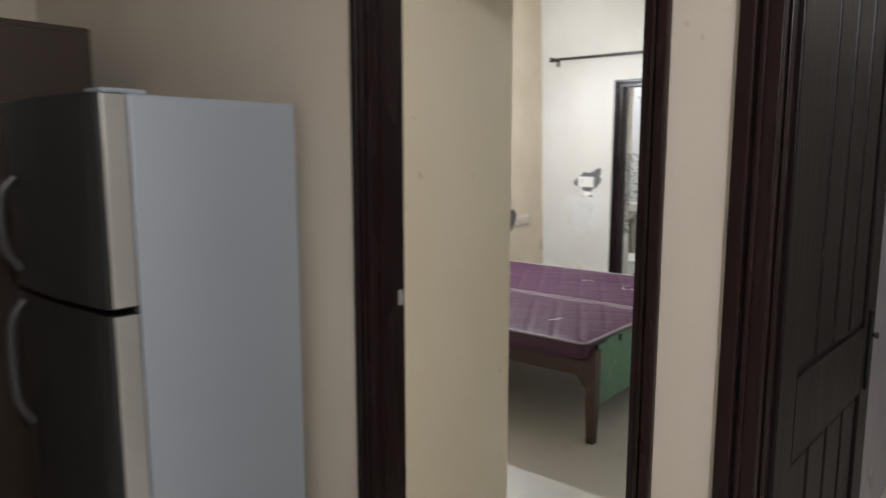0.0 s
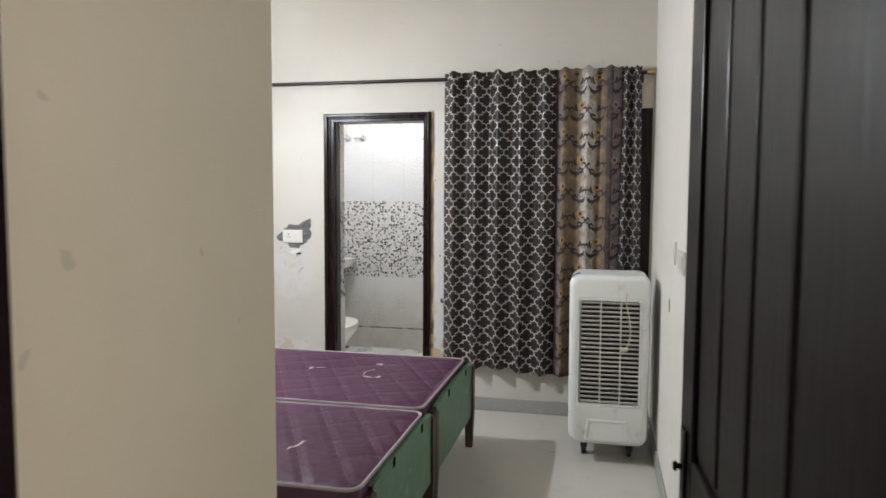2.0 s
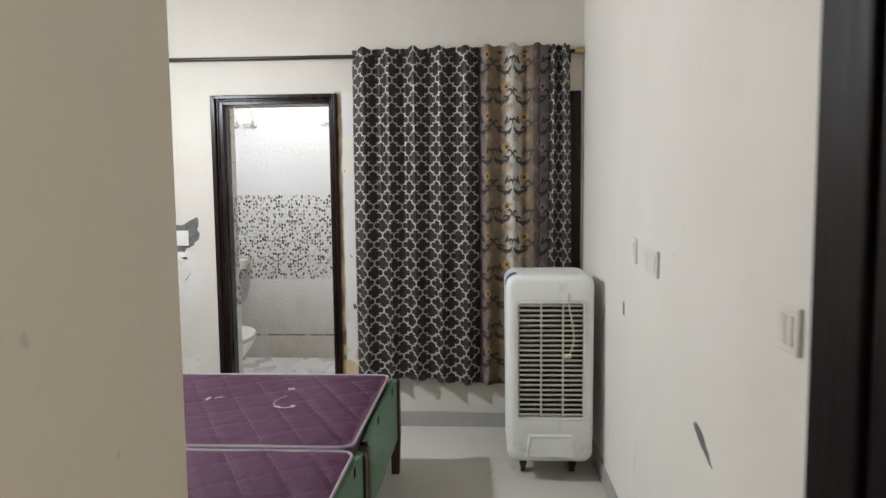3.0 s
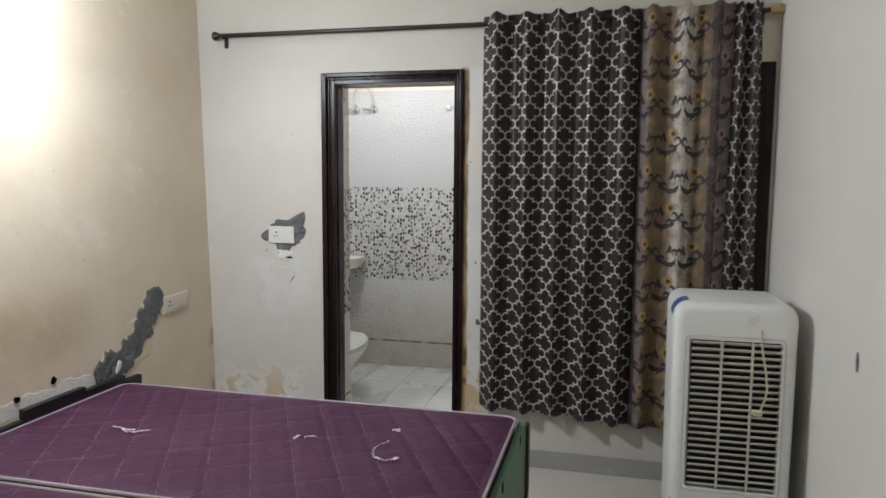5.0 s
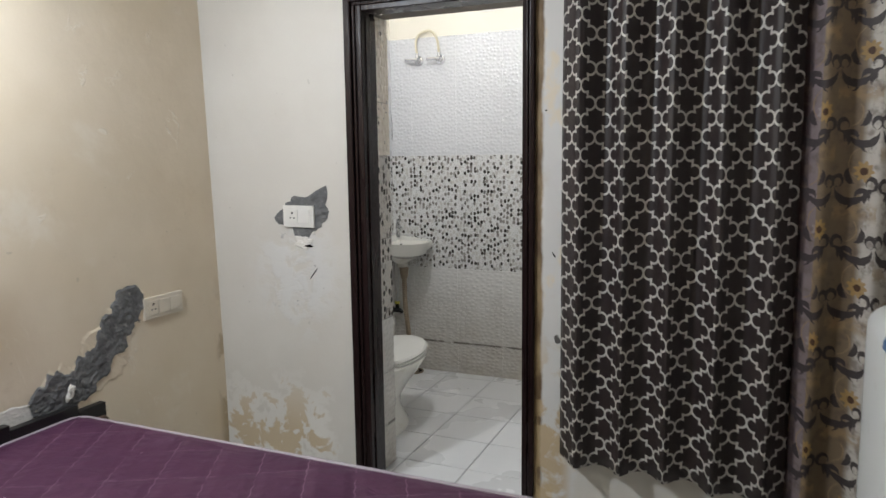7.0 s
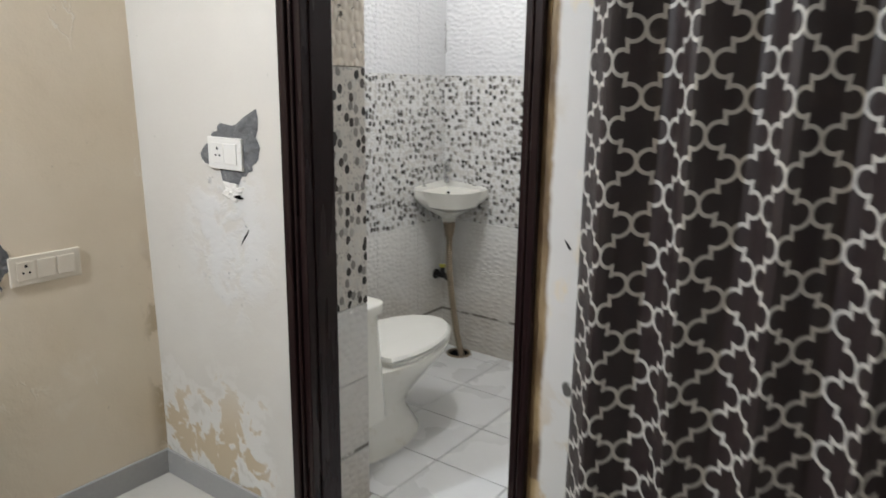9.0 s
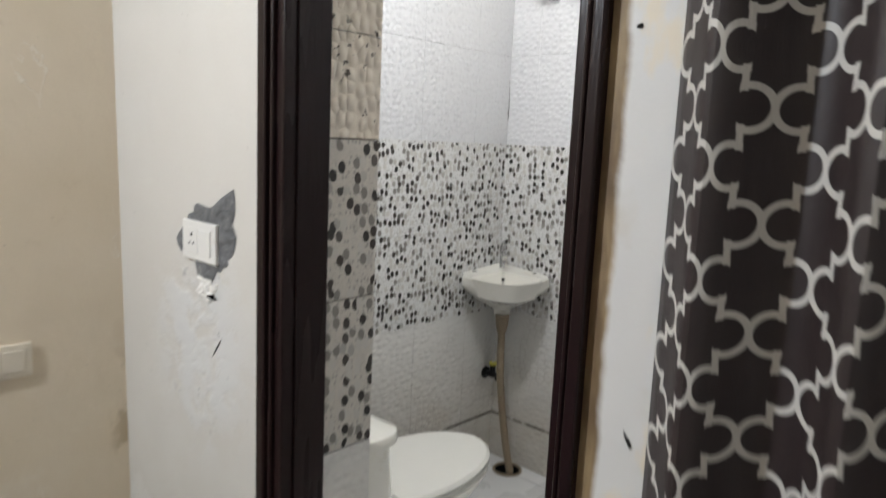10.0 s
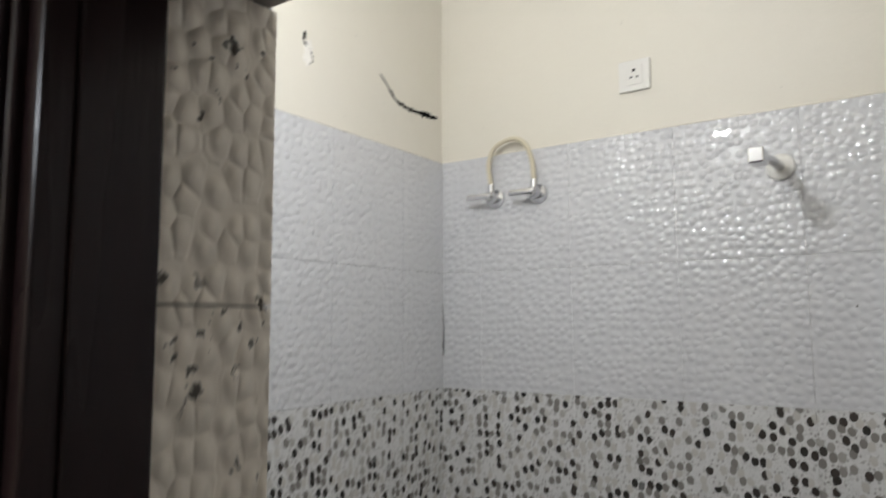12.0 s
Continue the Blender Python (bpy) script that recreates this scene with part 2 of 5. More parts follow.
M = {
    "paint_back": wall_paint("cream_paint_worn", (0.605, 0.575, 0.525), (0.66, 0.635, 0.588), back_wear),
    "paint_head": wall_paint("beige_paint_stained", (0.67, 0.565, 0.42), (0.74, 0.64, 0.50), head_wear),
    "paint_bare": wall_paint("off_white_paint", (0.76, 0.735, 0.692), (0.80, 0.775, 0.735), bare_wear),
    "paint_pass": wall_paint("beige_paint", (0.725, 0.635, 0.465), (0.77, 0.685, 0.53)),
    "paint_hall": wall_paint("hall_paint", (0.53, 0.475, 0.405), (0.57, 0.515, 0.445)),
    "paint_bath": wall_paint("pale_cream_paint", (0.73, 0.69, 0.60), (0.76, 0.72, 0.64)),
    "ceiling": wall_paint("ceiling_white", (0.74, 0.72, 0.68), (0.78, 0.76, 0.72)),
    "floor": surface("vitrified_floor", (0.56, 0.53, 0.48), 0.30, vary=0.06, grain=90, large=1.6, relief=0.0002, dirt=(0.46, 0.43, 0.38)),
    "skirt": surface("grey_skirting_tile", (0.36, 0.355, 0.345), 0.42, vary=0.15, grain=70, large=5, dirt=(0.45, 0.43, 0.40)),
    "frame": surface("dark_polished_wood", (0.017, 0.0085, 0.0085), 0.27, vary=0.45, grain=24, large=3, relief=0.0010, dirt=(0.020, 0.013, 0.012), streak=(3, 3, 0.35), spec=0.20),
    "leaf": surface("dark_door_polish", (0.010, 0.0065, 0.0065), 0.32, vary=0.4, grain=30, large=4, relief=0.0010, dirt=(0.026, 0.018, 0.017), streak=(3, 3, 0.3), spec=0.18),
    "glass": surface("night_glass", (0.02, 0.025, 0.035), 0.08, vary=0.1, relief=0.0),
    "cement": surface("bare_cement", (0.165, 0.165, 0.165), 0.9, vary=0.85, grain=38, large=14, relief=0.014, dirt=(0.34, 0.335, 0.325)),
    "plaster": surface("broken_plaster", (0.78, 0.75, 0.70), 0.85, vary=0.2, grain=60, large=12, relief=0.003),
    "switch": surface("switch_plastic", (0.74, 0.72, 0.68), 0.32, vary=0.05, grain=50, large=9, relief=0.0001, dirt=(0.60, 0.56, 0.50)),
    "old_plate": surface("painted_plate", (0.70, 0.63, 0.52), 0.45, vary=0.08, grain=50, large=9, relief=0.0004),
    "hole": surface("black_hole", (0.006, 0.006, 0.006), 0.95, relief=0.0, spec=0.02),
    "rod": surface("dark_rod", (0.035, 0.025, 0.022), 0.35, 0.3, vary=0.3, grain=60, relief=0.0002),
    "brass": surface("dull_brass", (0.55, 0.42, 0.22), 0.3, 1.0, vary=0.15, relief=0.0002),
    "chrome": surface("chrome", (0.62, 0.62, 0.63), 0.12, 1.0, vary=0.06, relief=0.0001),
    "black_metal": surface("black_bolt", (0.015, 0.014, 0.014), 0.4, 0.6, vary=0.3, relief=0.0002),
    "bed_wood": surface("worn_bed_wood", (0.062, 0.033, 0.022), 0.5, vary=0.5, grain=30, large=5, relief=0.0014, dirt=(0.13, 0.080, 0.052), streak=(1, 1, 1)),
    "green": surface("green_rexine_board", (0.105, 0.215, 0.130), 0.45, vary=0.55, grain=34, large=6, relief=0.0022, dirt=(0.27, 0.40, 0.30)),
    "black_board": surface("black_headboard", (0.012, 0.011, 0.011), 0.35, vary=0.3, grain=40, relief=0.0006),
    "piping": surface("grey_piping", (0.36, 0.31, 0.34), 0.6, vary=0.25, grain=80, relief=0.0006),
    "mattress_side": surface("plum_mattress_side", (0.060, 0.014, 0.044), 0.45, vary=0.25, grain=50, relief=0.001),
    "cooler": surface("white_cooler_plastic", (0.79, 0.80, 0.785), 0.33, vary=0.06, grain=60, large=3, relief=0.0002, dirt=(0.56, 0.54, 0.49)),
    "cooler_slat": surface("grimy_slat_plastic", (0.56, 0.54, 0.49), 0.45, vary=0.2, grain=60, large=9, relief=0.0003, dirt=(0.34, 0.31, 0.26)),
    "cooler_dark": surface("cooler_inside", (0.030, 0.027, 0.024), 0.8, vary=0.4, grain=120, relief=0.002),
    "thread": surface("pale_stuffing", (0.68, 0.60, 0.60), 0.8, vary=0.2, grain=120, relief=0.001),
    "cord": surface("cream_cord", (0.62, 0.56, 0.42), 0.5, vary=0.15, relief=0.0003),
    "blue": surface("blue_sticker", (0.04, 0.11, 0.28), 0.4, vary=0.3, grain=40, large=30, dirt=(0.3, 0.36, 0.45)),
    "rubber": surface("black_rubber", (0.02, 0.02, 0.02), 0.7, vary=0.3),
    "ceramic": surface("ivory_ceramic", (0.79, 0.775, 0.72), 0.10, vary=0.05, grain=20, large=4, relief=0.0001, dirt=(0.62, 0.58, 0.48), coat=0.4),
    "seat": surface("white_seat_plastic", (0.76, 0.75, 0.71), 0.22, vary=0.04, grain=20, large=5, relief=0.0001),
    "hose": surface("stained_waste_hose", (0.23, 0.175, 0.115), 0.5, vary=0.35, grain=60, large=18, relief=0.0006, dirt=(0.16, 0.10, 0.06)),
    "steel_hose": surface("braided_hose", (0.55, 0.55, 0.55), 0.3, 0.9, vary=0.2, grain=300, relief=0.0004),
    "yellow": surface("yellow_cap", (0.55, 0.50, 0.08), 0.4, vary=0.15),
    "fridge_side": surface("grey_fridge_side", (0.33, 0.368, 0.420), 0.42, 0.1, vary=0.06, grain=160, large=2, relief=0.0003),
    "fridge_front": surface("dark_steel_door", (0.048, 0.049, 0.050), 0.30, 0.7, vary=0.12, grain=80, relief=0.0002, streak=(8, 8, 0.4)),
    "fridge_handle": surface("dark_handle_plastic", (0.05, 0.05, 0.052), 0.35, 0.3, vary=0.1, relief=0.0002),
    "fridge_trim": surface("silver_trim", (0.58, 0.575, 0.56), 0.30, 0.6, vary=0.1, grain=60, relief=0.0002),
    "cupboard": surface("brown_cupboard", (0.035, 0.022, 0.016), 0.45, vary=0.35, grain=30, large=4, streak=(4, 4, 0.5)),
    "grout": surface("dirty_grout", (0.30, 0.27, 0.24), 0.9, vary=0.4, grain=60, large=6),
}


def relief_tile(name, colour, pebbles, size, dirt_z=None, depth=0.006, gloss=0.16, wide_=0.85, nicks=0.0, deep=False, share=0.68):
    """Glazed wall tile with embossed rounded pebbles; pebbles=True prints dark and grey ovals on it."""
    n = Nodes(name)
    x, y, z = n.split(n.place())
    flat = n.join(n.math("MULTIPLY", n.math("ADD", x, y), wide_), z, 0.0)
    wob = n.node("ShaderNodeTexNoise")
    n.link(flat, wob.inputs["Vector"])
    wob.inputs["Scale"].default_value = 11
    mixed = n.node("ShaderNodeVectorMath", operation="MULTIPLY_ADD")
    n.link(wob.outputs["Color"], mixed.inputs[0])
    mixed.inputs[1].default_value = (0.010, 0.010, 0)
    n.link(flat, mixed.inputs[2])
    keep = 0.85 if pebbles else 0.72
    cell = n.cells(mixed.outputs[0], size, "F1", keep, "2D")
    gap = n.cells(mixed.outputs[0], size, "DISTANCE_TO_EDGE", keep, "2D").outputs["Distance"]
    tone = n.split(cell.outputs["Color"])
    wide = n.noise(n.place(), 3, 4)
    col = n.mix(wide, tuple(c * 0.93 for c in colour), colour)
    near = cell.outputs["Distance"]
    dome = n.math("SUBTRACT", 1.0, n.math("MULTIPLY", n.math("MULTIPLY", near, near), 1.6))
    if pebbles:
        inside = n.step(near, 0.43, 0.38)
        dark = n.step(tone[0], share, share + 0.03)
        mid = n.step(tone[0], share - 0.38, share - 0.20)
        ink = n.mix(dark, n.mix(mid, (0.55, 0.53, 0.50), (0.22, 0.205, 0.19)), n.mix(tone[2], (0.012, 0.011, 0.010), (0.045, 0.034, 0.028)))
        ink = n.mix(n.math("MULTIPLY", n.noise(n.place(), 160, 2), 0.10), ink, (0.40, 0.39, 0.37))
        small = n.cells(flat, size * 2.1, "F1", 1.0, "2D")
        dot = n.math("MULTIPLY", n.step(small.outputs["Distance"], 0.30, 0.25), n.step(n.split(small.outputs["Color"])[1], 0.55, 0.60))
        col = n.mix(n.math("MULTIPLY", dot, 0.7), col, (0.30, 0.29, 0.28))
        vein = n.math("MULTIPLY", n.step(n.math("ABSOLUTE", n.math("SUBTRACT", n.noise(flat, 55, 2, 0.5, 1.5), 0.5)), 0.020, 0.006), 0.55)
        col = n.mix(vein, col, (0.25, 0.24, 0.22))
        col = n.mix(n.math("MULTIPLY", inside, n.step(tone[1], 0.17, 0.21)), col, ink)
        height = n.math("MULTIPLY", dome, 0.6)
    else:
        # round bumps that fade into a soft valley; deep ones overlap like pebbles, each at its own height
        if deep:
            height = n.math("ADD", n.step(near, 0.58, 0.06), n.math("MULTIPLY", n.math("MULTIPLY", tone[1], n.step(gap, 0.0, 0.16)), 0.25))
        else:
            height = n.math("MULTIPLY", n.step(near, 0.64, 0.0), n.math("ADD", 0.8, n.math("MULTIPLY", tone[1], 0.4)))
    if dirt_z:
        grime = n.math("MULTIPLY", n.step(z, dirt_z, 0.05), n.noise(n.place(), 6, 5, 0.6))
        col = n.mix(n.math("MULTIPLY", grime, 0.95), col, (0.35, 0.29, 0.21))
        seam = n.math("MULTIPLY", n.step(gap, 0.12, 0.02), n.step(n.noise(n.place(), 5, 4), 0.50, 0.66))
        col = n.mix(n.math("MULTIPLY", seam, 0.25), col, (0.16, 0.125, 0.09))
        line = n.math("MULTIPLY", n.step(n.math("ABSOLUTE", n.math("SUBTRACT", z, 0.232)), 0.010, 0.003), n.step(n.noise(n.place(), 14, 4), 0.35, 0.5))
        col = n.mix(n.math("MULTIPLY", line, 0.85), col, (0.10, 0.085, 0.07))
    if nicks:
        mark = n.math("MULTIPLY", n.step(n.noise(n.place(), 42, 3, 0.55), nicks, nicks + 0.02), n.step(n.noise(n.place(), 6, 2), 0.48, 0.56))
        col = n.mix(n.math("MULTIPLY", mark, 0.9), col, (0.045, 0.035, 0.028))
    return n.done(col, gloss, 0.0, n.bump(height, depth, 0.8), 0.0)


M["tile_white"] = relief_tile("white_embossed_tile", (0.645, 0.645, 0.66), False, 46, depth=0.0024, gloss=0.055, wide_=0.95, nicks=0.755)
M["tile_pebble"] = relief_tile("pebble_print_tile", (0.70, 0.695, 0.69), True, 36, depth=0.0016, gloss=0.16, wide_=1.3)
M["tile_pebble_jamb"] = relief_tile("pebble_print_reveal_tile", (0.60, 0.565, 0.52), True, 31, depth=0.0020, gloss=0.22, wide_=1.35, share=0.60)
M["tile_low"] = relief_tile("stained_embossed_tile", (0.69, 0.68, 0.66), False, 44, 0.75, depth=0.0030, gloss=0.2, wide_=0.70)
M["tile_jamb"] = relief_tile("cream_embossed_tile", (0.72, 0.65, 0.56), False, 29, depth=0.007, gloss=0.3, wide_=1.30, nicks=0.63, deep=True)
M["tile_floor"] = surface("bathroom_floor_tile", (0.63, 0.63, 0.63), 0.28, vary=0.06, grain=40, large=3, relief=0.0003)
M["tile_kitchen"] = surface("kitchen_wall_tile", (0.42, 0.40, 0.44), 0.3, vary=0.25, grain=14, large=9, relief=0.0006, dirt=(0.42, 0.28, 0.27))


def quilt():
    """Plum satin ticking with long slanting rows of pale zigzag stitching, pulled threads and scuffs."""
    n = Nodes("plum_quilted_ticking")
    p = n.place()
    x, y, z = n.split(p)
    u = n.math("ADD", x, n.math("MULTIPLY", y, 0.55))
    v = n.math("SUBTRACT", y, n.math("MULTIPLY", x, 0.55))

    def rows(across, along, pitch, zig):
        wave = n.math("MULTIPLY", n.math("ABSOLUTE", n.math("SUBTRACT", n.math("FRACT", n.math("DIVIDE", along, zig)), 0.5)), 0.011)
        return n.math("ABSOLUTE", n.math("SUBTRACT", n.math("FRACT", n.math("DIVIDE", n.math("ADD", across, wave), pitch)), 0.5))

    first, second = rows(u, v, 0.155, 0.055), rows(v, u, 0.21, 0.07)
    worn = n.noise(p, 14, 3)
    stitch = n.math("MULTIPLY", n.step(first, 0.014, 0.006), n.step(worn, 0.36, 0.54))
    faint = n.math("MULTIPLY", n.step(second, 0.012, 0.006), n.math("MULTIPLY", n.step(worn, 0.42, 0.58), 0.8))
    wide = n.noise(p, 2.2, 4, 0.6)
    col = n.mix(wide, (0.055, 0.018, 0.044), (0.087, 0.034, 0.066))
    dust = n.step(n.noise(p, 4.5, 6, 0.7), 0.56, 0.75)
    col = n.mix(n.math("MULTIPLY", dust, 0.38), col, (0.15, 0.085, 0.135))
    col = n.mix(n.math("MULTIPLY", n.math("ADD", stitch, faint), 0.42), col, (0.36, 0.23, 0.30))
    scuff = n.math("MULTIPLY", n.step(n.noise(n.stretch(p, (1, 0.6, 1)), 6, 5, 0.6, 1.4), 0.73, 0.75), n.step(n.noise(p, 40, 3), 0.35, 0.5))
    col = n.mix(n.math("MULTIPLY", scuff, 0.9), col, (0.64, 0.56, 0.57))
    crease = n.noise(n.stretch(p, (1.0, 2.2, 1)), 5, 4, 0.55, 1.2)
    pull = n.math("ADD", n.math("MULTIPLY", n.step(first, 0.0, 0.25), 0.6), n.math("ADD", n.math("MULTIPLY", n.step(second, 0, 0.2), 0.35), n.math("ADD", n.math("MULTIPLY", wide, 1.0), n.math("MULTIPLY", crease, 1.3))))
    n.bsdf.inputs["Specular IOR Level"].default_value = 0.14
    return n.done(col, 0.50, 0.0, n.bump(pull, 0.013, 0.55))


M["quilt"] = quilt()


def trellis():
    """Brown blackout cloth with a printed silver quatrefoil trellis. UV is in metres of cloth."""
    n = Nodes("quatrefoil_curtain_cloth")
    u, v, _ = n.split(n.uv())
    w, h = 0.096, 0.113

    def outline(off):
        cx = n.math("ABSOLUTE", n.math("SUBTRACT", n.math("FRACT", n.math("ADD", n.math("DIVIDE", u, w), off)), 0.5))
        cy = n.math("ABSOLUTE", n.math("SUBTRACT", n.math("FRACT", n.math("ADD", n.math("DIVIDE", v, h), off)), 0.5))
        dx = n.math("SUBTRACT", cx, 0.31)
        ring = n.math("ABSOLUTE", n.math("SUBTRACT", n.math("POWER", n.math("ADD", n.math("MULTIPLY", dx, dx), n.math("MULTIPLY", cy, cy)), 0.5), 0.19))
        arc = n.math("MULTIPLY", n.step(ring, 0.037, 0.027), n.step(cx, 0.205, 0.215))
        wall = n.math("MULTIPLY", n.step(n.math("ABSOLUTE", n.math("SUBTRACT", cx, 0.25)), 0.037, 0.027), n.step(n.math("ABSOLUTE", n.math("SUBTRACT", cy, 0.25)), 0.115, 0.105))
        return n.math("MAXIMUM", arc, wall)

    line = n.math("MAXIMUM", outline(0.0), outline(0.5))
    weave = n.noise(n.stretch(n.uv(), (900, 60, 1)), 1.0, 2)
    wide = n.noise(n.uv(), 6, 3)
    cloth = n.mix(wide, (0.016, 0.0095, 0.0095), (0.027, 0.0165, 0.0165))
    silver = n.mix(weave, (0.42, 0.40, 0.37), (0.60, 0.58, 0.54))
    rough = n.math("SUBTRACT", 0.5, n.math("MULTIPLY", line, 0.12))
    return n.done(n.mix(line, cloth, silver), rough, 0.0, n.bump(weave, 0.0006))


def floral():
    """Striped jacquard: plum edges, tan and silver stripes, with climbing dark acanthus scrolls and ochre daisies."""
    n = Nodes("floral_stripe_curtain_cloth")
    u, v, _ = n.split(n.uv())
    band = n.math("DIVIDE", u, 0.56)
    tan, silver, plum, mauve = (0.185, 0.135, 0.085), (0.56, 0.53, 0.49), (0.040, 0.024, 0.028), (0.215, 0.175, 0.185)
    col = n.mix(n.step(band, 0.06, 0.08), plum, mauve)
    col = n.mix(n.step(band, 0.12, 0.135), col, tan)
    col = n.mix(n.step(band, 0.38, 0.43), col, silver)
    col = n.mix(n.step(band, 0.60, 0.66), col, tan)
    col = n.mix(n.step(band, 0.76, 0.78), col, plum)
    col = n.mix(n.step(band, 0.86, 0.88), col, mauve)
    wide, tall = 0.140, 0.345
    wob = n.node("ShaderNodeTexNoise")
    n.link(n.uv(), wob.inputs["Vector"])
    wob.inputs["Scale"].default_value = 75
    bent = n.node("ShaderNodeVectorMath", operation="MULTIPLY_ADD")
    n.link(wob.outputs["Color"], bent.inputs[0])
    bent.inputs[1].default_value = (0.007, 0.007, 0)
    n.link(n.uv(), bent.inputs[2])
    bu, bv, _ = n.split(bent.outputs[0])
    column = n.math("FLOOR", n.math("DIVIDE", bu, wide))
    x = n.math("MULTIPLY", n.math("SUBTRACT", n.math("FRACT", n.math("DIVIDE", bu, wide)), 0.5), wide)
    lift = n.math("ADD", n.math("DIVIDE", bv, tall), n.math("MULTIPLY", column, 0.5))
    y = n.math("MULTIPLY", n.math("FRACT", lift), tall)

    def reach(cx, cy):
        dx, dy = n.math("SUBTRACT", x, cx), n.math("SUBTRACT", y, cy)
        return dx, dy, n.math("POWER", n.math("ADD", n.math("MULTIPLY", dx, dx), n.math("MULTIPLY", dy, dy)), 0.5)

    def stroke(cx, cy, r, middle, half, width):
        # part of a ring about a heading, thick in its middle and pointed at its ends
        dx, dy, d = reach(cx, cy)
        along = n.math("DIVIDE", n.math("ADD", n.math("MULTIPLY", dx, math.cos(radians(middle))), n.math("MULTIPLY", dy, math.sin(radians(middle)))), n.math("MAXIMUM", d, 0.0001))
        fat = n.math("MULTIPLY", n.step(along, math.cos(radians(half)), 1.0), width)
        return n.math("MULTIPLY", n.math("LESS_THAN", n.math("ABSOLUTE", n.math("SUBTRACT", d, r)), n.math("ADD", fat, 0.0012)), n.math("GREATER_THAN", along, math.cos(radians(half))))

    ink = None
    strokes = []
    for base, side in ((0.055, 1), (0.225, -1)):
        for cx, cy, r, middle, half, width in ((-0.016, 0.052, 0.048, 262, 72, 0.010), (-0.054, 0.064, 0.016, 100, 165, 0.006), (0.046, 0.058, 0.017, 40, 165, 0.006), (0.020, 0.018, 0.020, 80, 105, 0.007),
                                               (0.004, 0.086, 0.030, 200, 52, 0.008), (-0.026, -0.004, 0.014, 60, 150, 0.006), (0.060, 0.010, 0.034, 150, 50, 0.007)):
            strokes.append((cx * side, base + cy, r, middle if side > 0 else 180 - middle, half, width))
    for one in strokes:
        mark = stroke(*one)
        ink = mark if ink is None else n.math("MAXIMUM", ink, mark)
    dx, dy, d = reach(0.022, 0.150)
    petal = n.math("ADD", 0.027, n.math("MULTIPLY", n.math("COSINE", n.math("MULTIPLY", n.math("ARCTAN2", dy, dx), 9.0)), 0.005))
    daisy, eye = n.math("LESS_THAN", d, petal), n.math("LESS_THAN", d, 0.011)
    veil = n.math("MULTIPLY", n.step(n.math("ABSOLUTE", n.math("SUBTRACT", y, 0.030)), 0.035, 0.005), n.step(n.noise(n.uv(), 26, 3), 0.36, 0.50))
    vine = n.math("MAXIMUM", stroke(-0.030, 0.320, 0.040, 0, 80, 0.0008), stroke(0.030, 0.170, 0.052, 180, 60, 0.0008))
    plain = n.math("MULTIPLY", n.step(band, 0.12, 0.135), n.step(band, 0.78, 0.76))
    ochre = n.mix(plain, (0.30, 0.26, 0.27), (0.36, 0.225, 0.075))
    col = n.mix(n.math("MULTIPLY", veil, 0.6), col, n.mix(plain, (0.12, 0.10, 0.105), (0.33, 0.22, 0.11)))
    mottle = n.step(n.noise(n.uv(), 24, 4, 0.65), 0.46, 0.66)
    col = n.mix(n.math("MULTIPLY", mottle, 0.62), col, (0.115, 0.085, 0.065))
    col = n.mix(n.math("MULTIPLY", daisy, 0.85), col, ochre)
    col = n.mix(eye, col, (0.065, 0.030, 0.014))
    col = n.mix(n.math("MULTIPLY", vine, 0.8), col, (0.30, 0.21, 0.12))
    col = n.mix(n.math("MULTIPLY", ink, 0.95), col, (0.030, 0.024, 0.029))
    weave = n.noise(n.stretch(n.uv(), (700, 120, 1)), 1.0, 2)
    col = n.mix(n.math("MULTIPLY", weave, 0.2), col, (0.12, 0.09, 0.07))
    n.bsdf.inputs["Specular IOR Level"].default_value = 0.25
    return n.done(col, 0.48, 0.0, n.bump(weave, 0.0006))


M["trellis"], M["floral"] = trellis(), floral()

glow = Nodes("bulb_glow")
glow.bsdf.inputs["Emission Color"].default_value = (0.90, 0.95, 1.0, 1)
glow.bsdf.inputs["Emission Strength"].default_value = 14.0
M["glow"] = glow.done((0.8, 0.8, 0.8), 0.5)


# ---- mesh helpers ----
def part(name, bm, material, parent=None, label="", smooth=False):
    """Link a bmesh as one mesh object under a thing or part."""
    me = bpy.data.meshes.new(name)
    bmesh.ops.recalc_face_normals(bm, faces=bm.faces[:])
    bm.to_mesh(me)
    bm.free()
    me.materials.append(M[material])
    if smooth:
        me.shade_smooth()
        me.set_sharp_from_angle(angle=radians(38))
    ob = new(name, me)
    if parent is not None:
        ob.parent = parent
        ob.matrix_parent_inverse = Matrix.Translation(-parent.location)
    if label:
        tagged(ob, label)
    return ob


def thing(name, at, label, category, group="", kind=""):
    """An Empty at the base of a thing, to hold its parts."""
    ob = new(name)
    ob.location = at
    ob.empty_display_size = 0.05
    return tagged(ob, label, category, group, kind)


def box(bm, lo, hi, bevel=0.0, segs=2):
    """Add a box between two corners to a bmesh, with rounded edges."""
    lo, hi = [min(a, b) for a, b in zip(lo, hi)], [max(a, b) for a, b in zip(lo, hi)]
    r = bmesh.ops.create_cube(bm, size=1.0)
    for v in r["verts"]:
        v.co = Vector([(lo[i] + hi[i]) / 2 + v.co[i] * (hi[i] - lo[i]) for i in range(3)])
    if bevel > 0:
        edges = list({e for v in r["verts"] for e in v.link_edges})
        bmesh.ops.bevel(bm, geom=edges, offset=bevel, segments=segs, profile=0.5, affect="EDGES")
    return bm


